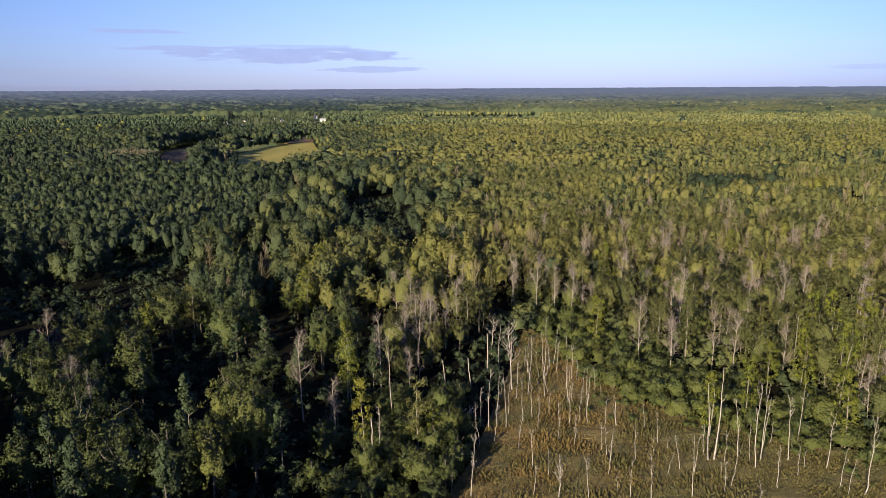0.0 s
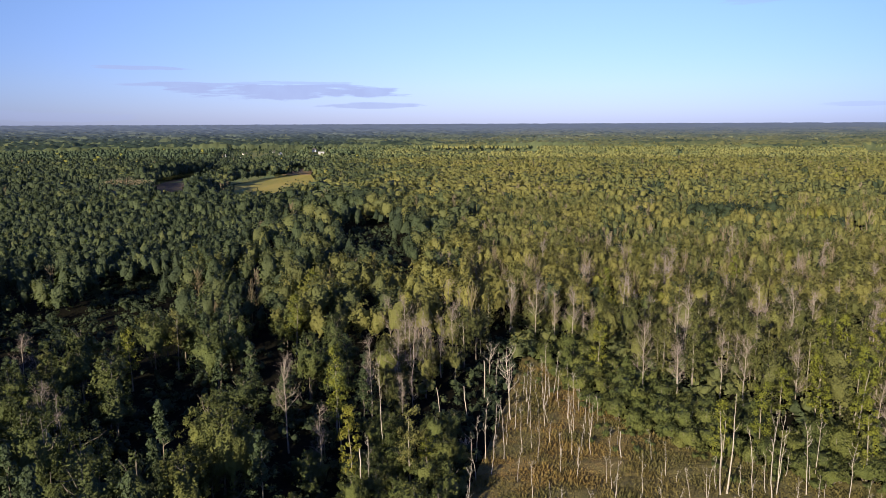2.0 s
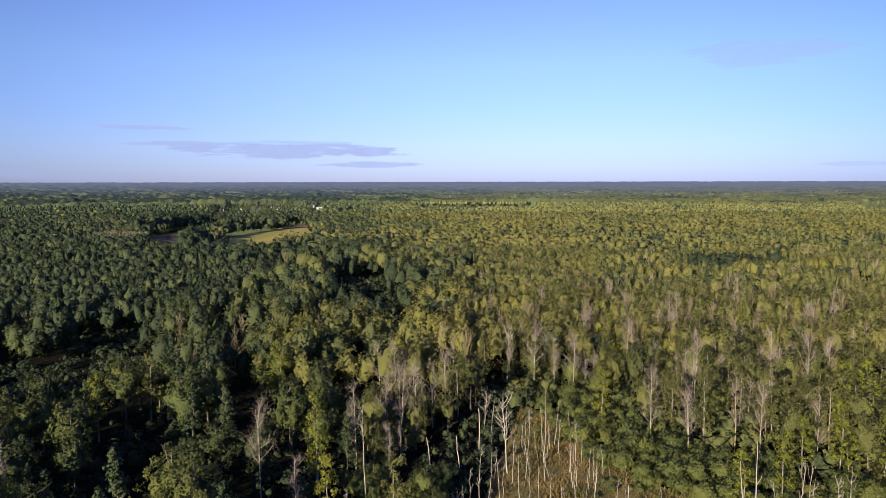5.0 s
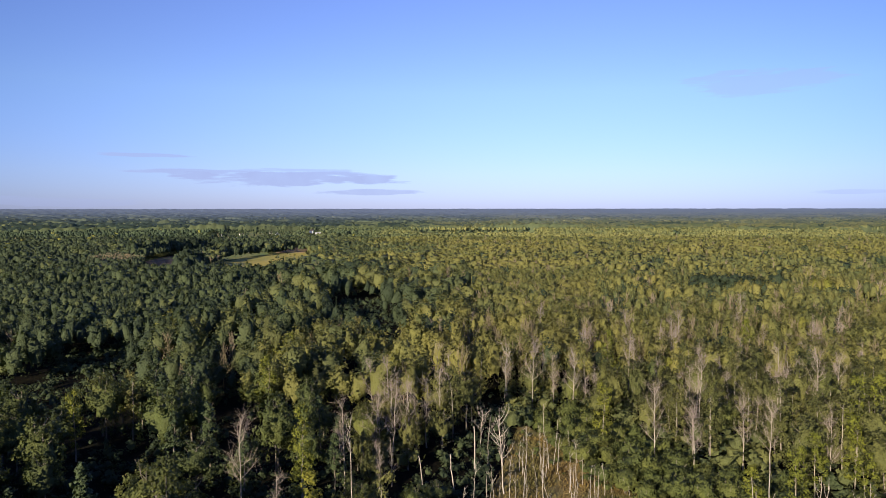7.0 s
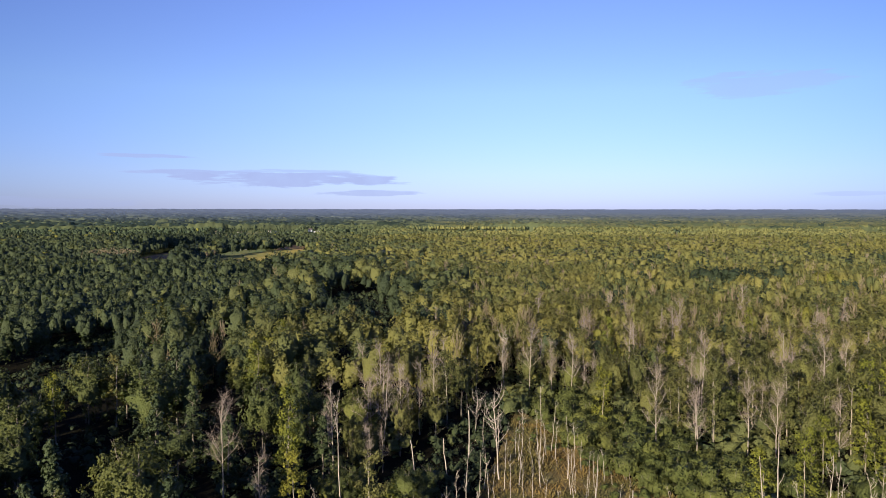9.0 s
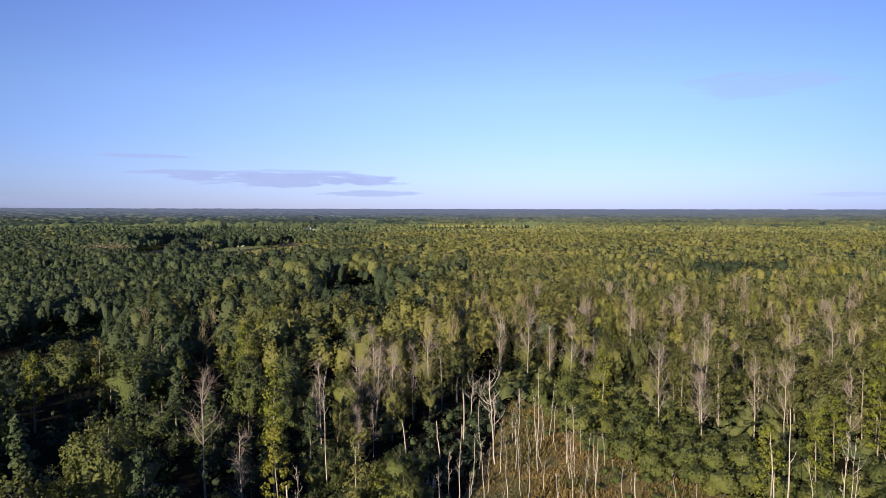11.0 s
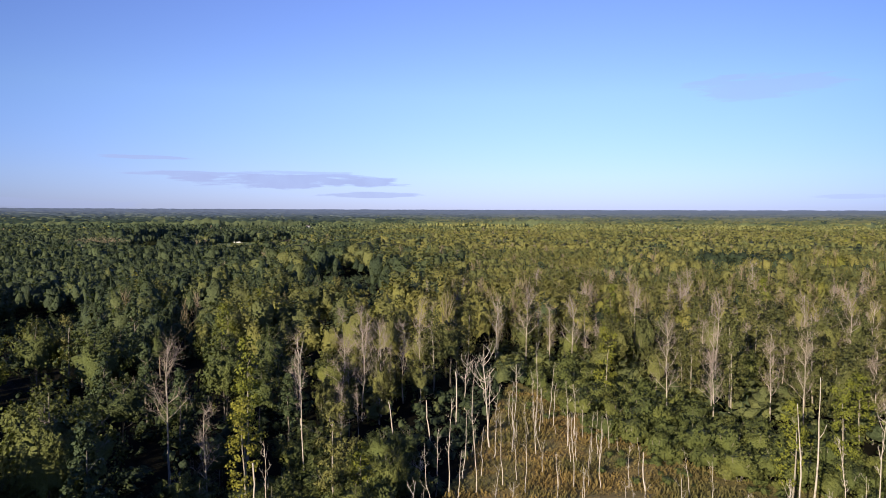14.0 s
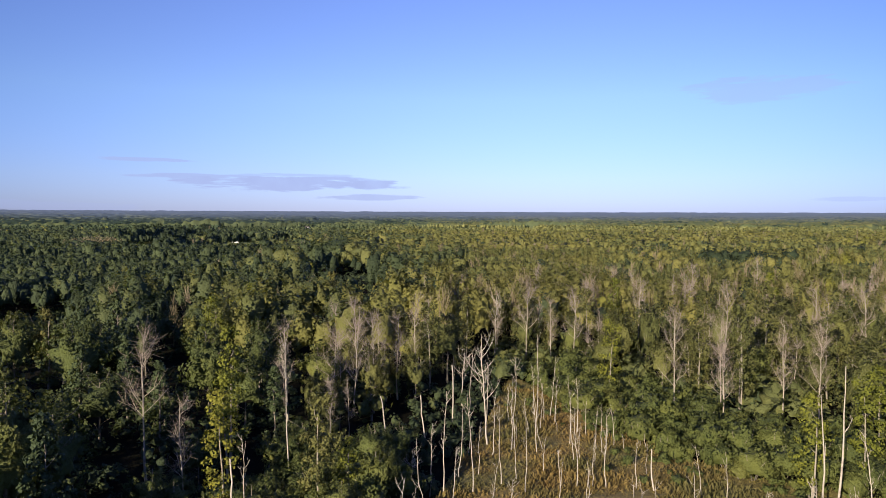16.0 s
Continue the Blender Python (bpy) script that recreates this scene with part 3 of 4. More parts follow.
# ---- dead trees in the marsh ----
SNAGS = {kind: [snag(10 * i + k, 10.0, limbs, thick, fork, label) for k in range(count)] for i, (kind, count, limbs, thick, fork, label) in enumerate((
    ("pole", 5, 5, 0.085, False, "slim bleached dead trunk with few broken limbs"),
    ("branched", 5, 11, 0.095, False, "bleached dead tree with short broken limbs"),
    ("forked", 3, 15, 0.13, True, "tall bleached dead tree with a forked crown"),
    ("stub", 2, 0, 0.17, False, "broken-off white dead trunk without limbs"),
    ("stout", 2, 1, 0.145, False, "tall thick bleached dead trunk with few limb stubs")))}
# kind, then x, y, height, sideways lean and, where it is known, forward lean in metres
STANDING_DEAD = [("stub", -3.3, 136.6, 6.8, -1.0), ("stub", 2.0, 137.3, 6.7, -0.7), ("branched", 5.0, 118.6, 12.1, 0.2), ("forked", 6.9, 155.9, 8.8, 0.2), ("pole", 8.2, 149.8, 9.8, 0.3),
                 ("forked", 10.5, 136.0, 15.2, -0.5), ("branched", 13.5, 134.1, 12.8, 0.2), ("branched", 3.5, 119.3, 8.2, 0.2), ("pole", 8.3, 119.5, 11.6, -0.8), ("forked", 1.1, 118.3, 5.1, 1.5),
                 ("branched", -12.7, 120.9, 17.5, 0.3), ("forked", 13.9, 195.9, 13.5, 0.4), ("pole", 17.5, 140.4, 14.8, 0.6), ("branched", 20.4, 145.3, 7.8, 0.4), ("pole", 17.7, 133.8, 5.8, -2.9), ("pole", 20.9, 129.5, 8.1, -0.4),
                 ("pole", 25.2, 132.8, 6.8, 0.0), ("pole", 27.2, 135.1, 6.2, -0.5), ("branched", 26.7, 120.9, 5.6, -0.3), ("stub", 28.5, 120.0, 5.0, -0.2), ("pole", 21.7, 129.7, 5.2, -0.1)]
STANDING_DEAD += [("pole", 21.9, 121.3, 3.9, 0.0), ("branched", 18.1, 119.7, 5.1, -0.1), ("stout", 42.3, 108.6, 17.2, -1.1, -4.4), ("stout", 41.3, 108.4, 14.5, -1.5, -5.0), ("branched", 48.1, 105.9, 15.6, -1.1),
                  ("pole", 50.2, 109.0, 13.9, -0.5), ("pole", 49.8, 108.4, 11.8, 0.7), ("branched", 54.5, 108.6, 12.1, -0.9), ("pole", 58.5, 113.9, 11.5, -0.3), ("branched", 59.2, 105.7, 10.4, -0.1),
                  ("branched", 46.7, 109.6, 10.5, -1.6), ("pole", 48.0, 108.4, 6.9, -0.7), ("pole", 43.9, 107.9, 6.1, -0.4), ("branched", 35.8, 105.1, 6.1, -1.7), ("pole", 37.9, 104.3, 7.5, -0.3)]
STANDING_DEAD += [("pole", 35.4, 97.7, 10.6, 0.0), ("branched", 29.1, 96.8, 8.0, -0.5), ("branched", 19.7, 97.0, 7.7, -1.3), ("forked", 15.2, 96.9, 7.1, 0.3), ("pole", 26.0, 97.2, 7.1, -0.3),
                  ("pole", 58.6, 100.2, 7.6, -0.3), ("branched", 61.4, 98.4, 13.7, -0.7), ("branched", 1.8, 96.9, 10.4, 1.7), ("branched", 12.0, 105.1, 7.4, -0.2), ("stub", -14.4, 106.6, 8.5, 0.4),
                  ("branched", -13.4, 106.0, 11.0, 1.0), ("branched", -59.9, 109.0, 9.3, -4.5), ("stub", 5.5, 146.0, 9.0, 0.1), ("branched", 10.8, 131.5, 9.0, 0.4), ("pole", 11.6, 122.0, 9.5, -0.6)]


def dead_trees():
    rng = np.random.default_rng(21)
    used = {kind: 0 for kind in SNAGS}
    extra = []
    while len(extra) < 46:
        x, y = rng.uniform(-4, 62), rng.uniform(84, 158)
        if inside(np.array(x), np.array(y), MARSH_EDGE) and min(math.hypot(x - s[1], y - s[2]) for s in STANDING_DEAD + extra) > 1.6:
            extra.append((("pole", "branched", "pole")[rng.integers(3)], x, y, rng.uniform(2.5, 7.5), rng.normal() * 0.7))
    while len(extra) < 74:
        x, y = rng.uniform(-1, 26), rng.uniform(110, 152)
        if inside(np.array(x), np.array(y), MARSH_EDGE) and min(math.hypot(x - s[1], y - s[2]) for s in STANDING_DEAD + extra) > 1.1:
            extra.append((("pole", "pole", "branched")[rng.integers(3)], x, y, rng.uniform(4.0, 10.5), rng.normal() * 0.9))
    for kind, x, y, high, lean, *ahead in STANDING_DEAD + extra:
        models = SNAGS[kind]
        k = used[kind]
        used[kind] += 1
        m = standing(x, y, float(ground_height(x, y)) - 0.2, rng.uniform(0, 6.28), 1.0, 1.0, (lean / high, ahead[0] / high if ahead else rng.normal() * 0.03)) @ Matrix.Diagonal((0.42 + high / 28, 0.42 + high / 28, high / 10, 1))
        if k < len(models):
            models[k].matrix_basis = m
        else:
            copy_thing(models[k % len(models)], Matrix.Identity(4)).matrix_basis = m


dead_trees()

# ---- trees near the flight ----
KINDS = {
    "green": [leafy_tree(100 + k, "leafy_tree", "green broad-leaved tree with a rounded crown", "green trees near the marsh", LEAF["green"], 13.5, (3.9, 3.3, 4.4, 3.6, 4.0)[k], 2.2, 38, 46, 0.27, "round", BARK) for k in range(5)],
    "full": [leafy_tree(110 + k, "leafy_tree", "green broad-leaved tree with a full rounded crown", "green trees near the marsh", LEAF["green"], 13.5, (4.2, 3.5, 4.6, 3.8)[k], 1.8, 46, 66, 0.215, "round", BARK) for k in range(4)],
    "olive": [leafy_tree(115 + k, "leafy_tree", "olive-green broad-leaved tree with a full rounded crown", "green trees near the marsh", LEAF["aspen"], 13.5, (3.6, 3.0, 4.0)[k], 2.0, 36, 46, 0.26, "round", BARK) for k in range(3)],
    "tall": [leafy_tree(120 + k, "aspen_tree", "slender aspen with pale trunk and green leaves", "aspens near the marsh", LEAF["aspen"], 15, 2.1, 2.6, 48, 30, 0.245, "tall", PALE_BARK, lump=0.36) for k in range(3)],
    "yellow": [leafy_tree(140 + k, "yellowing_aspen", "aspen turning yellow-green, with a pale trunk", "yellowing aspens", LEAF["yellow"], 14, 1.8, 2.6, 46, 28, 0.24, "tall", PALE_BARK, lump=0.38) for k in range(3)],
    "pine": [leafy_tree(160 + k, "pine_tree", "dark blue-green pine with layered boughs", "pines near the marsh", LEAF["pine"], 14.5, 2.9, 2.5, 64, 22, 0.34, "cone", BARK, 0.18, 0.25) for k in range(2)],
    "bare": [bare_tree(180 + k, 13.5, (2.5, 1.7, 3.1, 2.1)[k], 4.2) for k in range(4)],
}
BARE_SPOTS = [(-70, 117), (-61, 107), (-91, 144), (25, 184), (57, 252), (59, 220), (62, 214), (77, 244), (87, 177), (55, 148), (57, 141), (0, 187), (43, 188), (67, 141), (124, 217), (64, 128), (-4, 160), (-7, 152), (-10, 151), (104, 209)]
YELLOW_SPOTS = [(86, 145), (66, 113), (85, 221), (-71, 150), (-43, 207), (-41, 175), (52, 121), (95, 162), (41, 201)]
PINE_SPOTS = [(-44, 104), (-66, 96), (-40, 93)]
# kind, then x, y and height in metres
PLACED = [("yellow", -16.5, 109.1, 14.1), ("tall", -7.2, 111.2, 15.1), ("yellow", -4.8, 113.9, 8.6), ("full", -0.6, 127.9, 6.4), ("bare", -29.5, 121.2, 17.9), ("bare", -22.0, 113.0, 12.5), ("yellow", -22.6, 130.2, 16.8), ("yellow", -20.4, 122.5, 12.5),
          ("full", -32.2, 100.3, 18.7), ("pine", -27.4, 98.2, 14.6), ("tall", -28.8, 233.7, 15.5), ("bare", 38.5, 147, 16.5), ("bare", 44.9, 144.6, 14.6), ("bare", 53.4, 167.8, 19.0), ("bare", 73.7, 176.9, 18.7), ("bare", 78.7, 168.9, 18.4),
          ("bare", 23.3, 193.5, 13.5), ("bare", 28.1, 176.6, 17.0), ("bare", 64.7, 227.1, 16.7), ("yellow", 31.0, 156.8, 14.7), ("yellow", 61.4, 134.5, 12.0), ("yellow", 44.1, 116.6, 12.6), ("yellow", 65.3, 126.7, 11.5), ("yellow", 75.1, 147.5, 18.0), ("yellow", 81.0, 150.5, 17.5)]
HEIGHT = {"green": 13.5, "olive": 13.5, "full": 13.5, "tall": 15.0, "yellow": 14.0, "pine": 14.5, "bare": 13.5}
GREEN_SPOTS = [(-54, 99), (-75, 114), (-79, 123), (-64, 102), (-63, 91)]


def near_trees():
    rng = np.random.default_rng(31)
    fixed = [("bare", x, y) for x, y in BARE_SPOTS] + [("yellow", x, y) for x, y in YELLOW_SPOTS] + [("green", x, y) for x, y in GREEN_SPOTS] + [("pine", x, y) for x, y in PINE_SPOTS]
    fixed = [(kind, x, y) for kind, x, y, _ in PLACED] + [spot for spot in fixed if min(math.hypot(spot[1] - p[1], spot[2] - p[2]) for p in PLACED) > 3]
    spots, _ = scatter(70, 202, 5.4, 32, 0.62, 6)
    spots = spots[(spots[:, 1] < 180) | (spots[:, 0] > 6)]
    taken = np.array([(x, y) for _, x, y in fixed])
    free = ~((spots[:, 0] > -24) & (spots[:, 0] < 0) & (spots[:, 1] > 94) & (spots[:, 1] < 128))
    free &= np.min(np.hypot(spots[:, None, 0] - taken[None, :, 0], spots[:, None, 1] - taken[None, :, 1]), 1) > 3.4
    spots = spots[free & (rng.random(len(spots)) < np.where(spots[:, 0] < 10, np.clip(2.2 * rolling(spots[:, 0], spots[:, 1], 20, 34) - 0.45, np.where(spots[:, 1] < 168, 0.78, 0.3), 0.95), 0.92))]
    dim = (spots[:, 0] < -22) & (spots[:, 0] > -75) & (spots[:, 1] > 100) & (spots[:, 1] < 152)
    spots = spots[~dim | (rng.random(len(spots)) < 0.58)]
    damp = np.column_stack([rng.uniform(-25, -1, 150), rng.uniform(90, 128, 150)])
    damp = damp[~inside(damp[:, 0], damp[:, 1], MARSH_EDGE) & (np.min(np.hypot(damp[:, None, 0] - taken[None, :, 0], damp[:, None, 1] - taken[None, :, 1]), 1) > 2.5)][:44]
    tight = sum(open_ground(spots[:, 0] + dx, spots[:, 1] + dy).astype(int) for dx, dy in ((3, 0), (-3, 0), (0, 3), (0, -3)))
    spots = spots[(tight < 2) | (spots[:, 0] < 10)]
    right = (spots[:, 0] > 18) | ((spots[:, 0] > -12) & (spots[:, 1] > 142))
    mood = rolling(spots[:, 0], spots[:, 1], 40, 33)
    for (x, y), at_right, m in zip(spots, right, mood):
        dice = rng.random()
        if at_right:
            kind = "bare" if dice < (0.14 if y < 150 else 0.2) else "yellow" if dice < 0.21 + 0.06 * m else "tall" if dice < 0.62 else "olive" if dice < 0.9 else "green"
        else:
            kind = "bare" if dice < 0.06 + 0.08 * m else "yellow" if dice < 0.08 else "tall" if dice < 0.16 else "pine" if dice < 0.32 else "green"
        if -75 < x < -22 and 100 < y < 152 and kind in ("yellow", "tall", "bare"):
            kind = "pine" if dice < 0.4 else "green"
        if x < -18 and y < 120 and dice < 0.3:
            kind = "pine"
        fixed.append((kind, x, y))
    thin = np.column_stack([rng.uniform(-14, 130, 420), rng.uniform(146, 285, 420)])
    thin = thin[(np.abs(thin[:, 0]) < 0.62 * thin[:, 1]) & ~open_ground(thin[:, 0], thin[:, 1]) & (rolling(thin[:, 0], thin[:, 1], 38, 36) > 0.55)][:56]
    fixed += [("bare", x, y) for x, y in thin]
    young = len(fixed)
    fixed += [("full" if k % 3 else "green", x, y) for k, (x, y) in enumerate(damp)]
    thicket = np.column_stack([rng.uniform(-19, -5, 60), rng.uniform(134, 178, 60)])
    thicket = thicket[~near_creek(thicket[:, 0], thicket[:, 1], -1.5) & (np.min(np.hypot(thicket[:, None, 0] - taken[None, :, 0], thicket[:, None, 1] - taken[None, :, 1]), 1) > 2.0)][:30]
    fixed += [(("olive", "olive", "bare")[k % 3], x, y) for k, (x, y) in enumerate(thicket)]
    used = {kind: 0 for kind in KINDS}
    for order, (kind, x, y) in enumerate(fixed):
        loose = order >= len(taken)
        kind = "full" if kind == "green" and y < 122 else kind
        models, k = KINDS[kind], used[kind]
        used[kind] += 1
        m = standing(x, y, float(ground_height(x, y)) - 0.3, rng.uniform(0, 6.28), rng.uniform(0.8, 1.18) if loose else rng.uniform(0.95, 1.1), (rng.uniform(0.68, 1.2) if kind in ("green", "full", "olive") else rng.uniform(0.8, 1.18)) if loose else rng.uniform(1.0, 1.2), tuple(rng.normal(size=2) * 0.03))
        if order >= young:
            m = standing(x, y, float(ground_height(x, y)) - 0.3, rng.uniform(0, 6.28), rng.uniform(0.4, 0.62), rng.uniform(0.6, 1.0) * (1.35 if y > 128 else 1.0))
        if order < len(PLACED):
            high = PLACED[order][3] / HEIGHT[kind]
            m = standing(x, y, float(ground_height(x, y)) - 0.3, rng.uniform(0, 6.28), 0.5 + 0.5 * high, high / (0.5 + 0.5 * high))
        if k < len(models):
            models[k].matrix_basis = m
        else:
            copy_thing(models[k % len(models)], Matrix.Identity(4)).matrix_basis = m
    return used


near_trees()


# ---- shrubs ----
def shrubs():
    rng = np.random.default_rng(41)
    models = [shrub(42 + k, 1.75, 3.2, 24, 300) for k in range(4)]
    places, low = [], []
    for y in np.arange(78, 184, 2.9):
        for x in np.arange(-22, 84, 2.9):
            px, py = x + rng.uniform(-1.1, 1.1), y + rng.uniform(-1.1, 1.1)
            if inside(np.array(px), np.array(py), SHRUB_EDGE) or (inside(np.array(px), np.array(py), LOW_EDGE) and rng.random() < 0.62 and not inside(np.array(px), np.array(py), MARSH_EDGE)):
                places.append((px, py, rng.choice((0.75, 1.0, 1.2, 1.4, 1.7))))
    for _ in range(1000):
        px, py = rng.uniform(14, 74), rng.uniform(96, 170)
        reach = rng.uniform(1, 15) * rng.random()
        if inside(np.array(px), np.array(py), MARSH_EDGE) and inside(np.array(px + reach * 0.77), np.array(py + reach * 0.64), SHRUB_EDGE):
            low.append((px, py, rng.uniform(0.28, 0.62)))
    for k, (x, y, size) in enumerate(places):
        m = standing(x, y, -0.1, rng.uniform(0, 6.28), size * rng.uniform(0.85, 1.15), rng.uniform(0.8, 1.15))
        if k < len(models):
            models[k].matrix_basis = m
        else:
            copy_thing(models[k % len(models)], Matrix.Identity(4)).matrix_basis = m
    return np.array(low)


young_scrub = shrubs()


# ---- woods further off ----
def stand(name, label, spots, rng, models, tones, sizes, heights=(0.74, 1.0), leaves=None):
    """Many trees as one piece: models are arrays of leaf sprays, tones and sizes one for each tree."""
    pick = rng.integers(len(models), size=len(spots))
    z = ground_height(spots[:, 0], spots[:, 1]) - 0.3
    verts, faces, shade, soft, base = [], [], [], [], 0
    for k, (model, normals) in enumerate(models):
        corners, first, order = np.unique(np.round(model, 3), axis=0, return_index=True, return_inverse=True)
        order, normals = order.reshape(-1, 4), normals[first]
        mine = np.flatnonzero(pick == k)
        turn = rng.uniform(0, 6.28, len(mine))
        c, s = np.cos(turn)[:, None], np.sin(turn)[:, None]
        wide, tall = sizes[mine][:, None], (sizes[mine] * rng.uniform(*heights, len(mine)))[:, None]
        x, y, h = corners[:, 0][None], corners[:, 1][None], corners[:, 2][None]
        verts.append(np.stack([(x * c - y * s) * wide + spots[mine, 0][:, None], (x * s + y * c) * wide + spots[mine, 1][:, None], h * tall + z[mine][:, None]], -1).reshape(-1, 3))
        x, y, h = normals[:, 0][None], normals[:, 1][None], normals[:, 2][None]
        soft.append(np.stack([x * c - y * s, x * s + y * c, h + 0 * c], -1).reshape(-1, 3))
        faces.append((order[None] + base + (np.arange(len(mine)) * len(corners))[:, None, None]).reshape(-1, 4))
        base += len(mine) * len(corners)
        shade.append(np.repeat(tones[mine], len(order)))
    tagged(new(name, mesh_of(name, np.concatenate(verts), np.concatenate(faces), leaves or WOODS, np.concatenate(shade), True, np.concatenate(soft))), label, "woods", kind="stuff")


stand("low_scrub", "knee-high green scrub spreading into the sedge", young_scrub[:, :2], np.random.default_rng(43), [billow(np.random.default_rng(44 + k), 3.5, -0.2, 1.9, 14, 2, 70, 0.36) for k in range(4)], np.full(len(young_scrub), 0.3), young_scrub[:, 2], (0.8, 1.15), LEAF["shrub"])


def tone_of(x, y, rng):
    """Which kind and tone of tree stands where: darker to the left of the flight, olive and bare to the right, needles
    in the plantation.
    """
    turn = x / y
    # beyond 280 m the trees ahead are lightened to imitate haze
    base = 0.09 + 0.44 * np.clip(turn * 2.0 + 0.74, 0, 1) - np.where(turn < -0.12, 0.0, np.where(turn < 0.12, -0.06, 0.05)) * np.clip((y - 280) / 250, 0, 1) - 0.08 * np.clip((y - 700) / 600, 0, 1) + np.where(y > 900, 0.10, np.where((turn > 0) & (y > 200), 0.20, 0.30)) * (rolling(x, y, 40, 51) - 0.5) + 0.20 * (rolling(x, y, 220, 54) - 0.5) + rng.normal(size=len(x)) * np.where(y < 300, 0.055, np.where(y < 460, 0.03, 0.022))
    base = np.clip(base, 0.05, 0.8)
    planted = inside(x, y, SPRUCES) & (rng.random(len(x)) < 0.65)
    base = np.where(planted, rng.uniform(0.26, 0.40, len(x)), base)
    dice = rng.random(len(x))
    patch = rolling(x, y, 45, 53)
    base = np.where(~planted & (dice < (np.where(turn > 0, np.where(y < 300, 0.15, 0.10), 0.02) + 0.12 * (patch > 0.8)) * np.clip(1.6 - y / 400, 0.15, 1)), rng.uniform(0.92, 1.0, len(x)), base)
    base = np.where((rolling(x, y, 38, 58) > 0.92) & (y > 200), rng.uniform(0.0, 0.12, len(x)), base)
    base = np.where(near_creek(x, y, 6.0) & (y > 225), rng.uniform(0.0, 0.12, len(x)), base)
    return np.where(~planted & (dice > 0.975 + 0.018 * (y > 290)), rng.uniform(0.72, 0.86, len(x)), base), planted


def with_normals(verts):
    """Four-cornered faces with their own flat normals."""
    quad = verts.reshape(-1, 4, 3)
    return verts, np.repeat(unit(np.cross(quad[:, 1] - quad[:, 0], quad[:, 2] - quad[:, 0])), 4, 0)


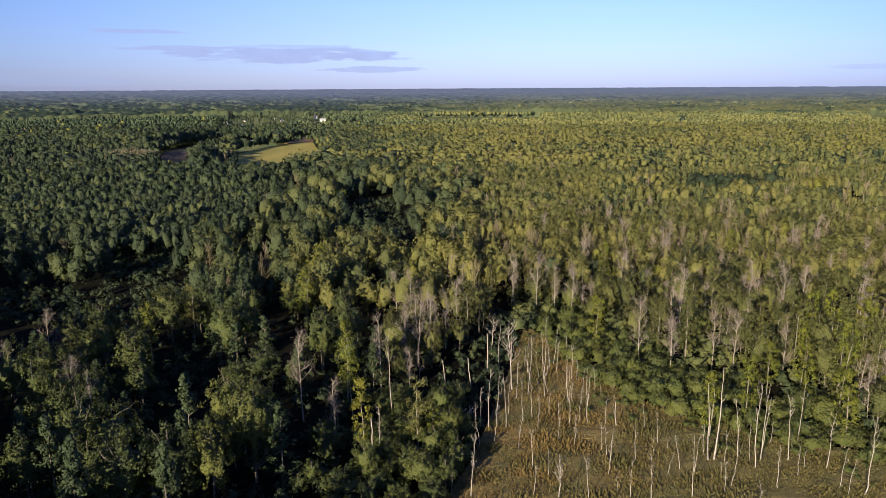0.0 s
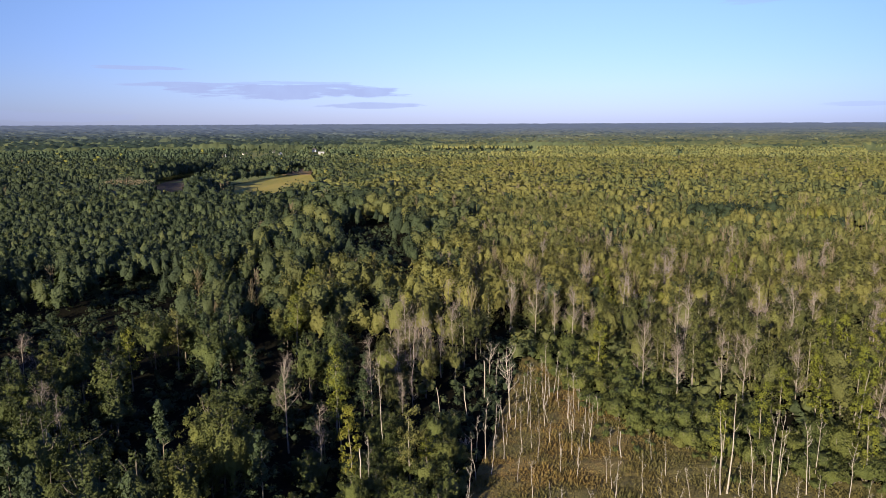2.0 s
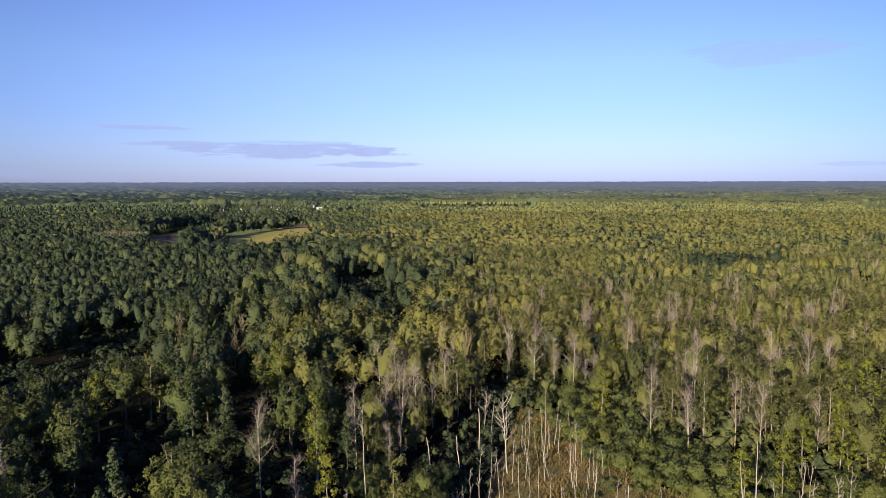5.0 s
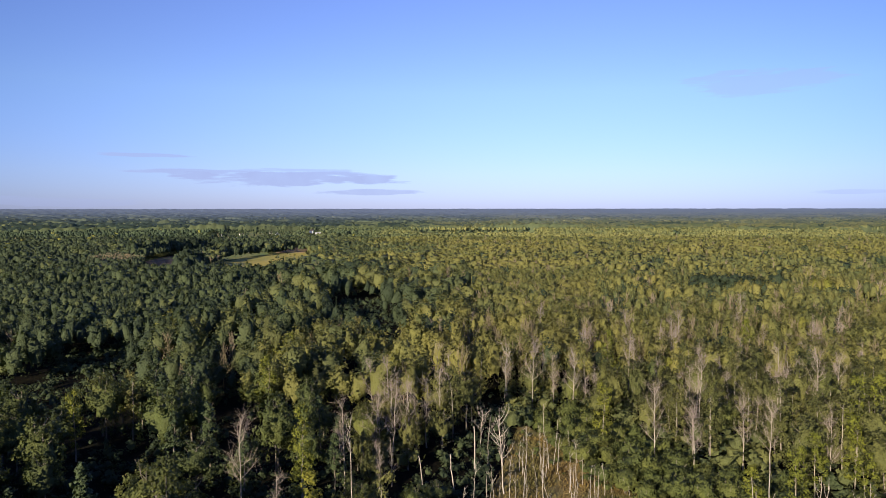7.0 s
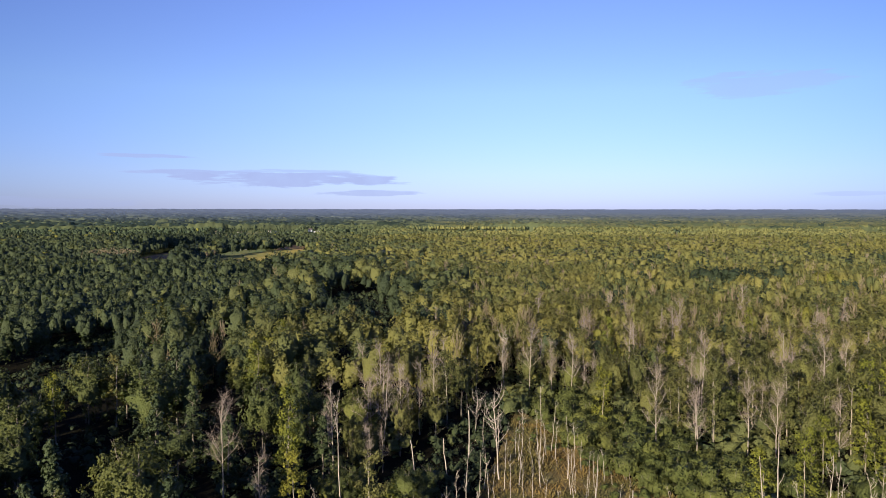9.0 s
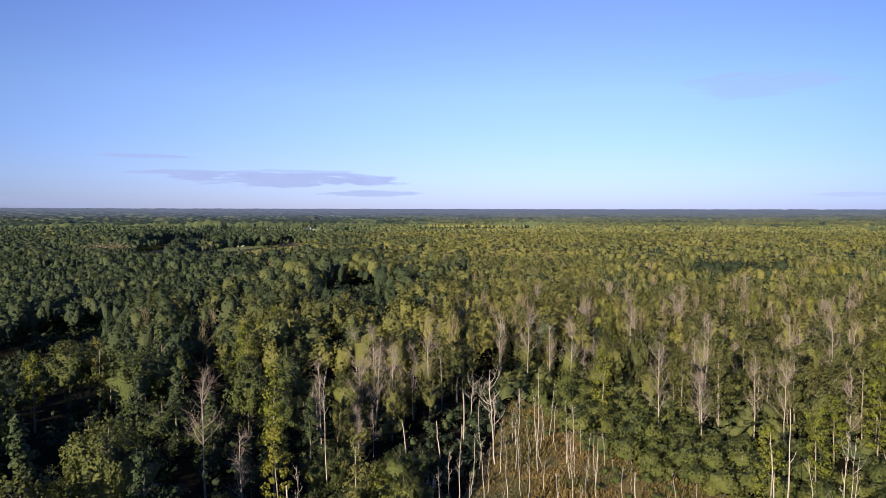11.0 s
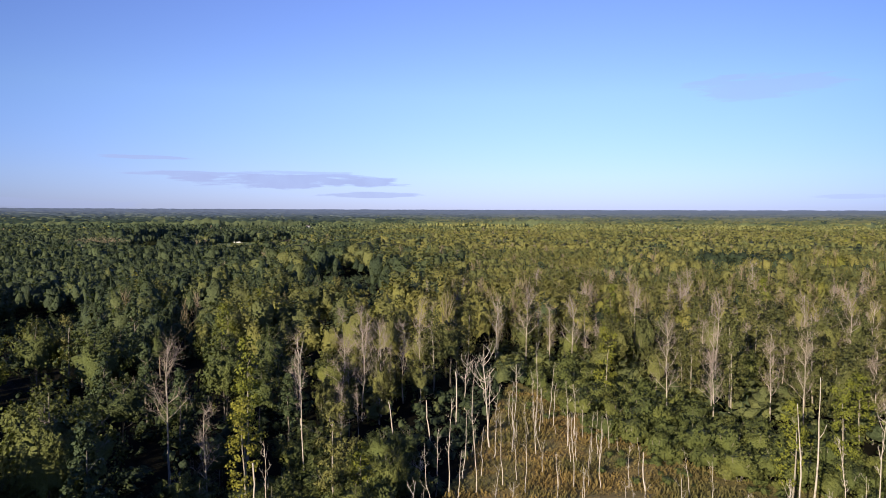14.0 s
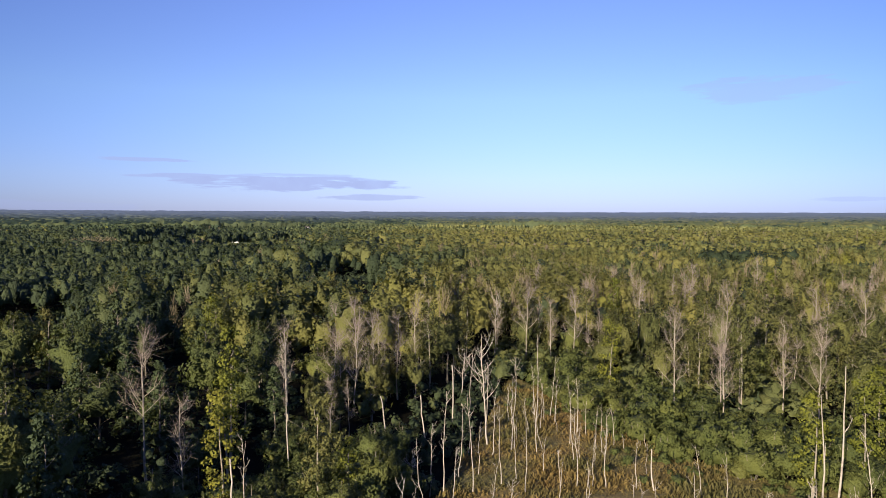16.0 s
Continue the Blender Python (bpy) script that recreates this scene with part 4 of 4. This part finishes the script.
def far_woods():
    def made(seed, clumps, parts, count, size, form, wide=3.9, bottom=1.6, high=16.5):
        rng = np.random.default_rng(seed)
        wide *= rng.uniform(0.8, 1.2)
        return billow(rng, high, bottom, wide, clumps, parts, count, size, form, 0.6, 0.44 if size < 0.6 else 0.5)

    def twiggy(seed, count, size):
        """A leafless crown: a pale trunk and thin rising twigs."""
        rng = np.random.default_rng(seed)
        at = np.column_stack([rng.normal(size=(count, 2)) * 1.25, rng.uniform(4, 13, count)])
        at[:, :2] *= (1.3 - at[:, 2:] / 14)
        along = unit(np.column_stack([at[:, :2] * 0.4 + rng.normal(size=(count, 2)) * 0.3, np.full(count, 1.3)])) * rng.uniform(0.7, 1.6, count)[:, None]
        side = unit(np.cross(along, rng.normal(size=(count, 3)))) * size * 0.5
        twigs = np.stack([at - along - side, at - along + side, at + along + side * 0.4, at + along - side * 0.4], 1)
        stem_quads = [[(-r * c, -r * d, 0), (r * c, r * d, 0), (0.4 * r * c, 0.4 * r * d, 11.5), (-0.4 * r * c, -0.4 * r * d, 11.5)] for r in (0.16,) for c, d in ((1, 0), (0.3, 1))]
        return with_normals(np.concatenate([twigs, np.array(stem_quads)]).reshape(-1, 3))

    for low, high, side, spacing, wide, name, label, clumps, parts, count, size, seed in (
            (180, 290, -1, 5.3, 3.7, "woods", "dense woods of dark green broad-leaved trees", 26, 4, 200, 0.58, 61),
            (202, 290, 1, 4.2, 3.3, "woods", "mixed green and yellowing woods of slender trees with grey dying ones", 20, 3, 150, 0.5, 64),
            (290, 460, -1, 6.0, 4.2, "woods", "dense woods of broad-leaved trees and pines", 16, 3, 70, 0.8, 62),
            (290, 460, 1, 4.1, 3.5, "woods", "even young woods of olive-green trees", 11, 2, 40, 0.55, 65),
            (460, 1010, 0, 6.0, 4.9, "distant_woods", "distant mixed woods reaching to the fields", 7, 1, 8, 1.1, 63),
            (1010, 1560, 0, 9.6, 5.2, "distant_woods", "distant mixed woods beyond the fields", 5, 1, 4, 1.9, 67),
            (1560, 2500, 0, 17.0, 9.0, "distant_woods", "far woods towards the hills", 4, 1, 2, 3.0, 69)):
        spots, rng = scatter(low, high, spacing, seed)
        if side:
            spots = spots[(spots[:, 0] > 0.03 * spots[:, 1] - 2) == (side > 0)]
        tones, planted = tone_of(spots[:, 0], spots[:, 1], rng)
        if side < 0:
            sizes = (0.5 + 0.75 * rng.random(len(spots)) ** 1.4) * (0.72 + 0.58 * rolling(spots[:, 0], spots[:, 1], 30, 55)) * 1.14
        else:
            sizes = rng.uniform(0.90, 1.06, len(spots)) * (0.78 + 0.30 * rolling(spots[:, 0], spots[:, 1], 60, 55))
        sizes = np.clip(np.where(planted, 0.92, sizes), 0.4, 1.12) * np.where(inside(spots[:, 0], spots[:, 1], LOW_GROWTH), 0.55, 1.0) * np.where((spots[:, 0] > -146) & (spots[:, 0] < -40) & (spots[:, 1] > 420) & (spots[:, 1] < 570), 1.22, 1.0)
        needles = planted | (tones < 0.10)
        bare = tones > 0.9
        leafy = ~needles & ~bare
        forms = ("round", "round", "round") if side < 0 else ("tall", "round", "round") if low < 290 else ("round", "round", "round") if side else ("round", "round", "tall")
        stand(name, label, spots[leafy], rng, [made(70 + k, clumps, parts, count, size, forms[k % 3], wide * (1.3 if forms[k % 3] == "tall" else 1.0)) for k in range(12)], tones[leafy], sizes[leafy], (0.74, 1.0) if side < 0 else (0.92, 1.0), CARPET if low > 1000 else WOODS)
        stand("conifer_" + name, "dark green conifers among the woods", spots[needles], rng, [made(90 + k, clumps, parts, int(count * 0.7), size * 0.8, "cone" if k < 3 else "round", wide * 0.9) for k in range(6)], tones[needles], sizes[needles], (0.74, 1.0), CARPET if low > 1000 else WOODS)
        if low < 1000:
            stand("bare_" + name, "grey leafless dying trees among the woods", spots[bare], rng, [twiggy(130 + k, 90 if low < 290 else 40, 0.13 if low < 290 else 0.2) for k in range(6)], tones[bare], np.maximum(sizes[bare], 0.85) * 1.18)
    rng = np.random.default_rng(76)
    grove = rng.normal(size=(26, 2)) * (7.0, 5.0) + np.where(np.arange(26)[:, None] < 16, (129.0, 385.0), (153.0, 390.0))
    stand("dark_grove", "grove of large dark green pines among lighter woods", grove, rng, [made(150 + k, 16, 3, 80, 0.7, "round", 4.2, 4.0) for k in range(4)], rng.uniform(0.0, 0.06, 26), rng.uniform(1.0, 1.18, 26))
    lime = np.array([(186.0, 377.0), (181.0, 380.0), (190.0, 381.0)])
    stand("lime_green_trees", "bright yellow-green broad-leaved trees among darker woods", lime, rng, [made(156, 22, 4, 160, 0.6, "round", 4.4)], np.array([0.84, 0.85, 0.83]), np.array([1.12, 1.0, 0.95]))
    rng = np.random.default_rng(68)
    x, y = np.meshgrid(np.arange(-315, -80, 4.0), np.arange(238, 468, 4.1))
    spots = np.column_stack([x.ravel(), y.ravel()]) + rng.uniform(-1.8, 1.8, (x.size, 2))
    spots = spots[inside(spots[:, 0], spots[:, 1], PLANTED) & (rng.random(x.size) < 0.95)]
    stand("pine_plantation", "even plantation of dark green pines", spots, rng, [made(140 + k, 9, 2, 20, 0.8, "cone" if k < 2 else "round", 3.4 if k < 2 else 2.8, 2.5, 14.0) for k in range(6)], np.clip(0.02 + 0.22 * rolling(spots[:, 0], spots[:, 1], 32, 75) + rng.normal(size=len(spots)) * 0.05, 0, 0.4), rng.uniform(0.85, 1.12, len(spots)) * np.where(spots[:, 1] > 395, 1.2, 1.0), (0.86, 1.0))


far_woods()


def undergrowth():
    """Low bushes on the floor of the near woods, and unseen woods added beside the flight to shade it."""
    rng = np.random.default_rng(71)
    spots, _ = scatter(74, 205, 4.0, 72, 0.62, 8)
    spots = spots[(spots[:, 0] > 12) | (rng.random(len(spots)) < 0.75)]
    edge = np.column_stack([rng.uniform(-24, 70, 3000), rng.uniform(100, 190, 3000)])
    keep = near_creek(edge[:, 0], edge[:, 1]) & (rng.random(3000) < 0.5) & ~inside(edge[:, 0], edge[:, 1], MARSH_EDGE)
    gap = np.column_stack([rng.uniform(-150, -80, 900), rng.uniform(175, 268, 900)])
    gap = np.concatenate([gap, np.column_stack([rng.uniform(-36, -15, 200), rng.uniform(76, 108, 200)])])
    gloom = np.column_stack([rng.uniform(-72, -22, 150), rng.uniform(98, 156, 150)])
    gap = gap[inside(gap[:, 0], gap[:, 1], GAP_EDGE) | inside(gap[:, 0], gap[:, 1], HOLLOW)]
    brook = np.column_stack([rng.uniform(-60, 5, 2600), rng.uniform(225, 385, 2600)])
    gap = np.concatenate([gap, brook[near_creek(brook[:, 0], brook[:, 1], 1.0)][:300]])
    spots = np.concatenate([spots, gap, gloom, edge[keep]])
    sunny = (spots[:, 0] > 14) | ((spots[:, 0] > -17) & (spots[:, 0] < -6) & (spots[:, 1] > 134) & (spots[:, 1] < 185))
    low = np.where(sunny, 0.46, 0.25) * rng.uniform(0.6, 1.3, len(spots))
    low[-keep.sum():] *= 0.9
    models = [billow(np.random.default_rng(73 + k), 12.0, -1.0, 6.2, 12, 2, 30, 1.7, heart=0.36) for k in range(6)]
    # outside the sunny ground the bushes carry shade in a darker tone
    stand("undergrowth", "low green bushes under the trees, most darkened for shade", spots, rng, models, np.clip(np.where(sunny, 0.28, 0.06) + 0.08 * rng.normal(size=len(spots)), 0.0, 0.7), low)
    # woods out of view, added for shade and to carry the woods on
    out = np.column_stack([rng.uniform(-330, 330, 5200), rng.uniform(-60, 300, 5200)])
    beside = (np.abs(out[:, 0]) > np.maximum(0.66 * out[:, 1] + 13, 0.70 * out[:, 1] + 4)) & (np.abs(out[:, 0]) < np.maximum(0.7 * out[:, 1], 40) + 85) & ~open_ground(out[:, 0], out[:, 1])
    beside &= (out[:, 0] < 0) | (rng.random(len(out)) < 0.4)
    beside &= ~((np.abs(out[:, 0]) < 0.70 * out[:, 1] + 16) & (out[:, 1] > 178))
    out = out[beside]
    # tall trees left of the view, added to cast shade
    tall = np.column_stack([rng.uniform(-130, -40, 330), rng.uniform(8, 60, 330)])
    ys = rng.uniform(52, 240, 340)
    tall = np.concatenate([tall[tall[:, 0] < -44], np.column_stack([-0.69 * ys - rng.uniform(9, 62, 340), ys])])
    tall = tall[~open_ground(tall[:, 0], tall[:, 1])]
    models = [crown(np.random.default_rng(83 + k), 14.0, 3.0, 3.3, 7, 5, 1.5, "round") for k in range(5)]
    # rows kept just below the view, also added for their shade
    rows = np.column_stack([rng.uniform(-80, -46, 60), rng.uniform(52, 70, 60)])
    behind = np.column_stack([rng.uniform(-44, 130, 620), rng.uniform(-75, 44, 620)])
    behind = behind[~open_ground(behind[:, 0], behind[:, 1]) & ~inside(behind[:, 0], behind[:, 1], [(-30, 20), (0, 20), (0, 60), (-30, 60)])]
    stand("side_woods", "green woods at the near end of the marsh", behind, rng, models, rng.uniform(0.15, 0.55, len(behind)), rng.uniform(0.6, 0.9, len(behind)))
    stand("side_woods", "green woods beside the marsh, added out of view for shade", rows, rng, models, rng.uniform(0.1, 0.4, len(rows)), (61 - 0.635 * (rows[:, 1] + 3)) / 14.6, (0.7, 0.9))
    stand("tall_side_woods", "tall dark woods beside the marsh, added unseen for their shade", tall, rng, models, rng.uniform(0.1, 0.5, len(tall)), rng.uniform(0.92, 1.08, len(tall)) * np.where(tall[:, 1] > 80, 1.3, 1.05), (0.95, 1.05))
    stand("side_woods", "green woods beside the marsh, added out of view for shade", out, rng, models, np.clip(0.35 + 0.12 * rng.normal(size=len(out)), 0.05, 0.8), rng.uniform(0.8, 1.15, len(out)))


undergrowth()


def horizon_woods():
    """The closed canopy of the far woods, uneven from crown to crown, up to the low hills at the horizon."""
    rng = np.random.default_rng(66)
    turns = np.linspace(-0.65, 0.65, 420)
    dist = 1500 * (4890 / 1500) ** np.linspace(0, 1, 110)
    t, d = np.meshgrid(turns, dist)
    d = d * (1 + rng.uniform(-0.002, 0.002, d.shape))
    x, y = np.sin(t) * d, np.cos(t) * d
    lump = rng.uniform(0, 1, x.shape)
    lump = 0.5 * lump + 0.25 * np.roll(lump, 1, 1) + 0.25 * np.roll(lump, 1, 0)
    high = 7.5 + 8.0 * lump + 5.0 * (rolling(x, y, 130, 67) - 0.5) + 4 * (rolling(x * 0.4, y, 150, 68) > 0.8) - 8 * (rolling(x * 0.4, y, 170, 69) > 0.86)
    for edge in MEADOWS:
        high = np.where(inside(x, y, edge), -0.6, high)
    high = np.where(d > 2200, 9 + (high - 9) * np.clip(1.6 - d / 3600, 0.2, 1), high)
    high[0] = -1.0
    z = ground_height(x, y) + high
    i = np.arange(len(turns) - 1)[None] + len(turns) * np.arange(len(dist) - 1)[:, None]
    faces = np.stack([i, i + 1, i + 1 + len(turns), i + len(turns)], -1).reshape(-1, 4)
    mx, my = x.ravel()[faces[:, 0]], y.ravel()[faces[:, 0]]
    tones, _ = tone_of(mx, my, rng)
    tones = np.clip(tones + np.where(mx < 0.05 * my, -0.12, 0.03) + 0.26 * (rolling(mx * 0.4, my, 160, 70) - 0.5) - 0.12 * (rolling(mx * 0.4, my, 150, 68) > 0.8) + 0.10 * (rolling(mx * 0.4, my, 170, 69) > 0.86) - 0.10 * np.clip(my / 1500 - 0.6, 0, 1.2), 0.0, 0.47)
    drop = np.ptp(z.ravel()[faces], axis=1) > 7
    tones = np.where(drop, 0.25, tones)
    near = my < 2600
    verts = np.column_stack([x.ravel(), y.ravel(), z.ravel()])
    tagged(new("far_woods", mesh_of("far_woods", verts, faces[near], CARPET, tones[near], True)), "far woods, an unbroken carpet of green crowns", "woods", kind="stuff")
    tagged(new("horizon_woods", mesh_of("horizon_woods", verts, faces[~near], CARPET, tones[~near], True)), "woods on low hills along the horizon, tinted blue for haze", "woods", kind="stuff")


horizon_woods()


# ---- hedges, sheds and houses among the fields ----
def hedges():
    rng = np.random.default_rng(91)
    lines = (((-318, 690), (-310, 740), 12.0), ((-310, 740), (-300, 830), 14.0), ((-196, 512), (-203, 560), 12.0), ((-228, 650), (-221, 715), 4.0), ((-221, 715), (-206, 772), 3.0), ((-206, 772), (-196, 802), 6.0), ((-255, 780), (-285, 840), 9.0), ((-205, 832), (-150, 850), 6.0), ((-330, 930), (-420, 1200), 8.0))
    spots, grown = [], []
    for (ax, ay), (bx, by), wide in lines:
        count = int(math.hypot(bx - ax, by - ay) * wide / 11)
        u = rng.random(count)[:, None]
        grown.append(np.full(count, 0.6 if wide == 6.0 else 1.3 if wide >= 12 else 1.0))
        spots.append(np.array([ax, ay]) + u * np.array([bx - ax, by - ay]) + rng.uniform(-wide, wide, (count, 2)) * 0.5)
    green = np.column_stack([rng.uniform(-520, -200, 1100), rng.uniform(960, 1570, 1100)])
    green = green[inside(green[:, 0], green[:, 1], MEADOWS[2]) & (rolling(green[:, 0], green[:, 1], 60, 92) > 0.32)]
    spots = np.concatenate(spots + [green])
    models = [billow(np.random.default_rng(93 + k), 14.0, 0.5, 3.8, 9, 2, 14, 1.1) for k in range(5)]
    sizes = rng.uniform(0.85, 1.2, len(spots)) * np.concatenate(grown + [np.ones(len(green))])
    sizes[-len(green):] *= 0.6
    # the shade on the hedges is put into their low tone
    stand("hedgerows", "tall hedgerow trees along the fields, toned dark for shade", spots, rng, models, rng.uniform(0.0, 0.12, len(spots)), sizes, (0.8, 1.15))
    bare = np.column_stack([rng.uniform(-290, -260, 46), rng.uniform(560, 590, 46)])
    twigs = [with_normals(sprays(np.random.default_rng(97 + k), np.column_stack([np.random.default_rng(98 + k).normal(size=(40, 2)) * 1.6, np.random.default_rng(99 + k).uniform(3, 13, 40)]),
                    np.random.default_rng(96 + k).normal(size=(40, 3)) * (1, 1, 0.15), 0.35, 6.0)) for k in range(3)]
    stand("bare_grove", "grove of pale grey leafless trees beside the fields", bare, rng, twigs, np.full(len(bare), 0.98), rng.uniform(0.9, 1.15, len(bare)))


hedges()


def box(sx, sy, sz, at=(0, 0, 0)):
    bm = bmesh.new()
    bmesh.ops.create_cube(bm, size=1.0)
    for v in bm.verts:
        v.co = Vector((v.co.x * sx + at[0], v.co.y * sy + at[1], (v.co.z + 0.5) * sz + at[2]))
    return bm


def gable(sx, sy, rise, z, thick=0.25):
    """A pitched roof with eaves, ridge along x."""
    bm = bmesh.new()
    profile = [(-sy / 2 - 0.5, z - 0.25), (0, z + rise), (sy / 2 + 0.5, z - 0.25), (sy / 2 + 0.5, z - 0.25 + thick), (0, z + rise + thick), (-sy / 2 - 0.5, z - 0.25 + thick)]
    ends = [[bm.verts.new((x, a, b)) for a, b in profile] for x in (-sx / 2 - 0.5, sx / 2 + 0.5)]
    for j in range(6):
        k = (j + 1) % 6
        bm.faces.new((ends[0][j], ends[0][k], ends[1][k], ends[1][j]))
    for end in ends:
        bm.faces.new((end[0], end[1], end[4], end[5]))
        bm.faces.new((end[1], end[2], end[3], end[4]))
    bmesh.ops.recalc_face_normals(bm, faces=bm.faces)
    return bm


def built(name, bm, mat, parent, label=""):
    mesh = bpy.data.meshes.new(name)
    bm.to_mesh(mesh)
    bm.free()
    mesh.materials.append(mat)
    return part(name, mesh, parent, label)


def house(name, label, x, y, turn, sx, sy, sz, rise, roof, openings=2):
    home = tagged(new(name), label, name.split("_")[-1], "buildings among the fields")
    wall = box(sx, sy, sz)
    for end in (-sx / 2, sx / 2):
        wall.faces.new([wall.verts.new(p) for p in ((end, -sy / 2, sz), (end, sy / 2, sz), (end, 0, sz + rise - 0.1))])
    built("wall", wall, WHITE_PAINT, home)
    built("roof", gable(sx, sy, rise, sz), roof, home, "sheet roof" if roof is GREY_ROOF else "dark shingle roof")
    for k in range(openings):
        at = ((k + 0.5) / openings * sx - sx / 2, -sy / 2 - 0.03, 1.1)
        window = built("window", box(1.2, 0.12, 1.3, at), PANE, home)
        built("sill", box(1.5, 0.3, 0.12, (at[0], at[1] - 0.08, at[2] - 0.13)), GREY_ROOF, window)
    home.matrix_basis = pose(x, y, float(ground_height(x, y)), 0, 0, turn) @ Matrix.Scale(0.8, 4)
    return home


house("white_barn", "white barn with a grey sheet roof among trees", -266, 1307, 12, 13, 8, 4, 3.4, GREY_ROOF, 4)
house("farm_house", "tall white farm house with a dark roof", -307, 1440, -10, 9, 7, 6, 2.8, DARK_ROOF, 3)
house("white_shed", "low white shed at the edge of the hay field", -238, 792, 15, 12, 6, 3.2, 1.6, GREY_ROOF)
house("small_shed", "small white shed beside a hedge", -279, 800, 5, 5, 4, 2.6, 1.2, GREY_ROOF, 1)
house("white_house", "white house with a grey roof among gardens", -349, 1337, 20, 10, 7, 3, 2.4, GREY_ROOF, 3)
house("garden_house", "small white house with a dark roof among trees", -382, 1415, -25, 9, 6, 3, 2.4, DARK_ROOF, 3)
house("garden_house", "small white house with a dark roof among trees", -413, 1320, 35, 8, 6, 3, 2.2, DARK_ROOF, 2)
house("white_house", "white house with a grey roof among gardens", -422, 1235, 0, 9, 6, 3, 2.4, GREY_ROOF, 3)
house("garden_shed", "small grey-roofed shed in a meadow", -366, 1138, 15, 9, 6, 3, 2, GREY_ROOF, 1)
house("woodland_cabin", "pale sheet-roofed cabin hidden in the woods", 207, 392, 8, 8, 5, 2.2, 1.3, GREY_ROOF, 2)
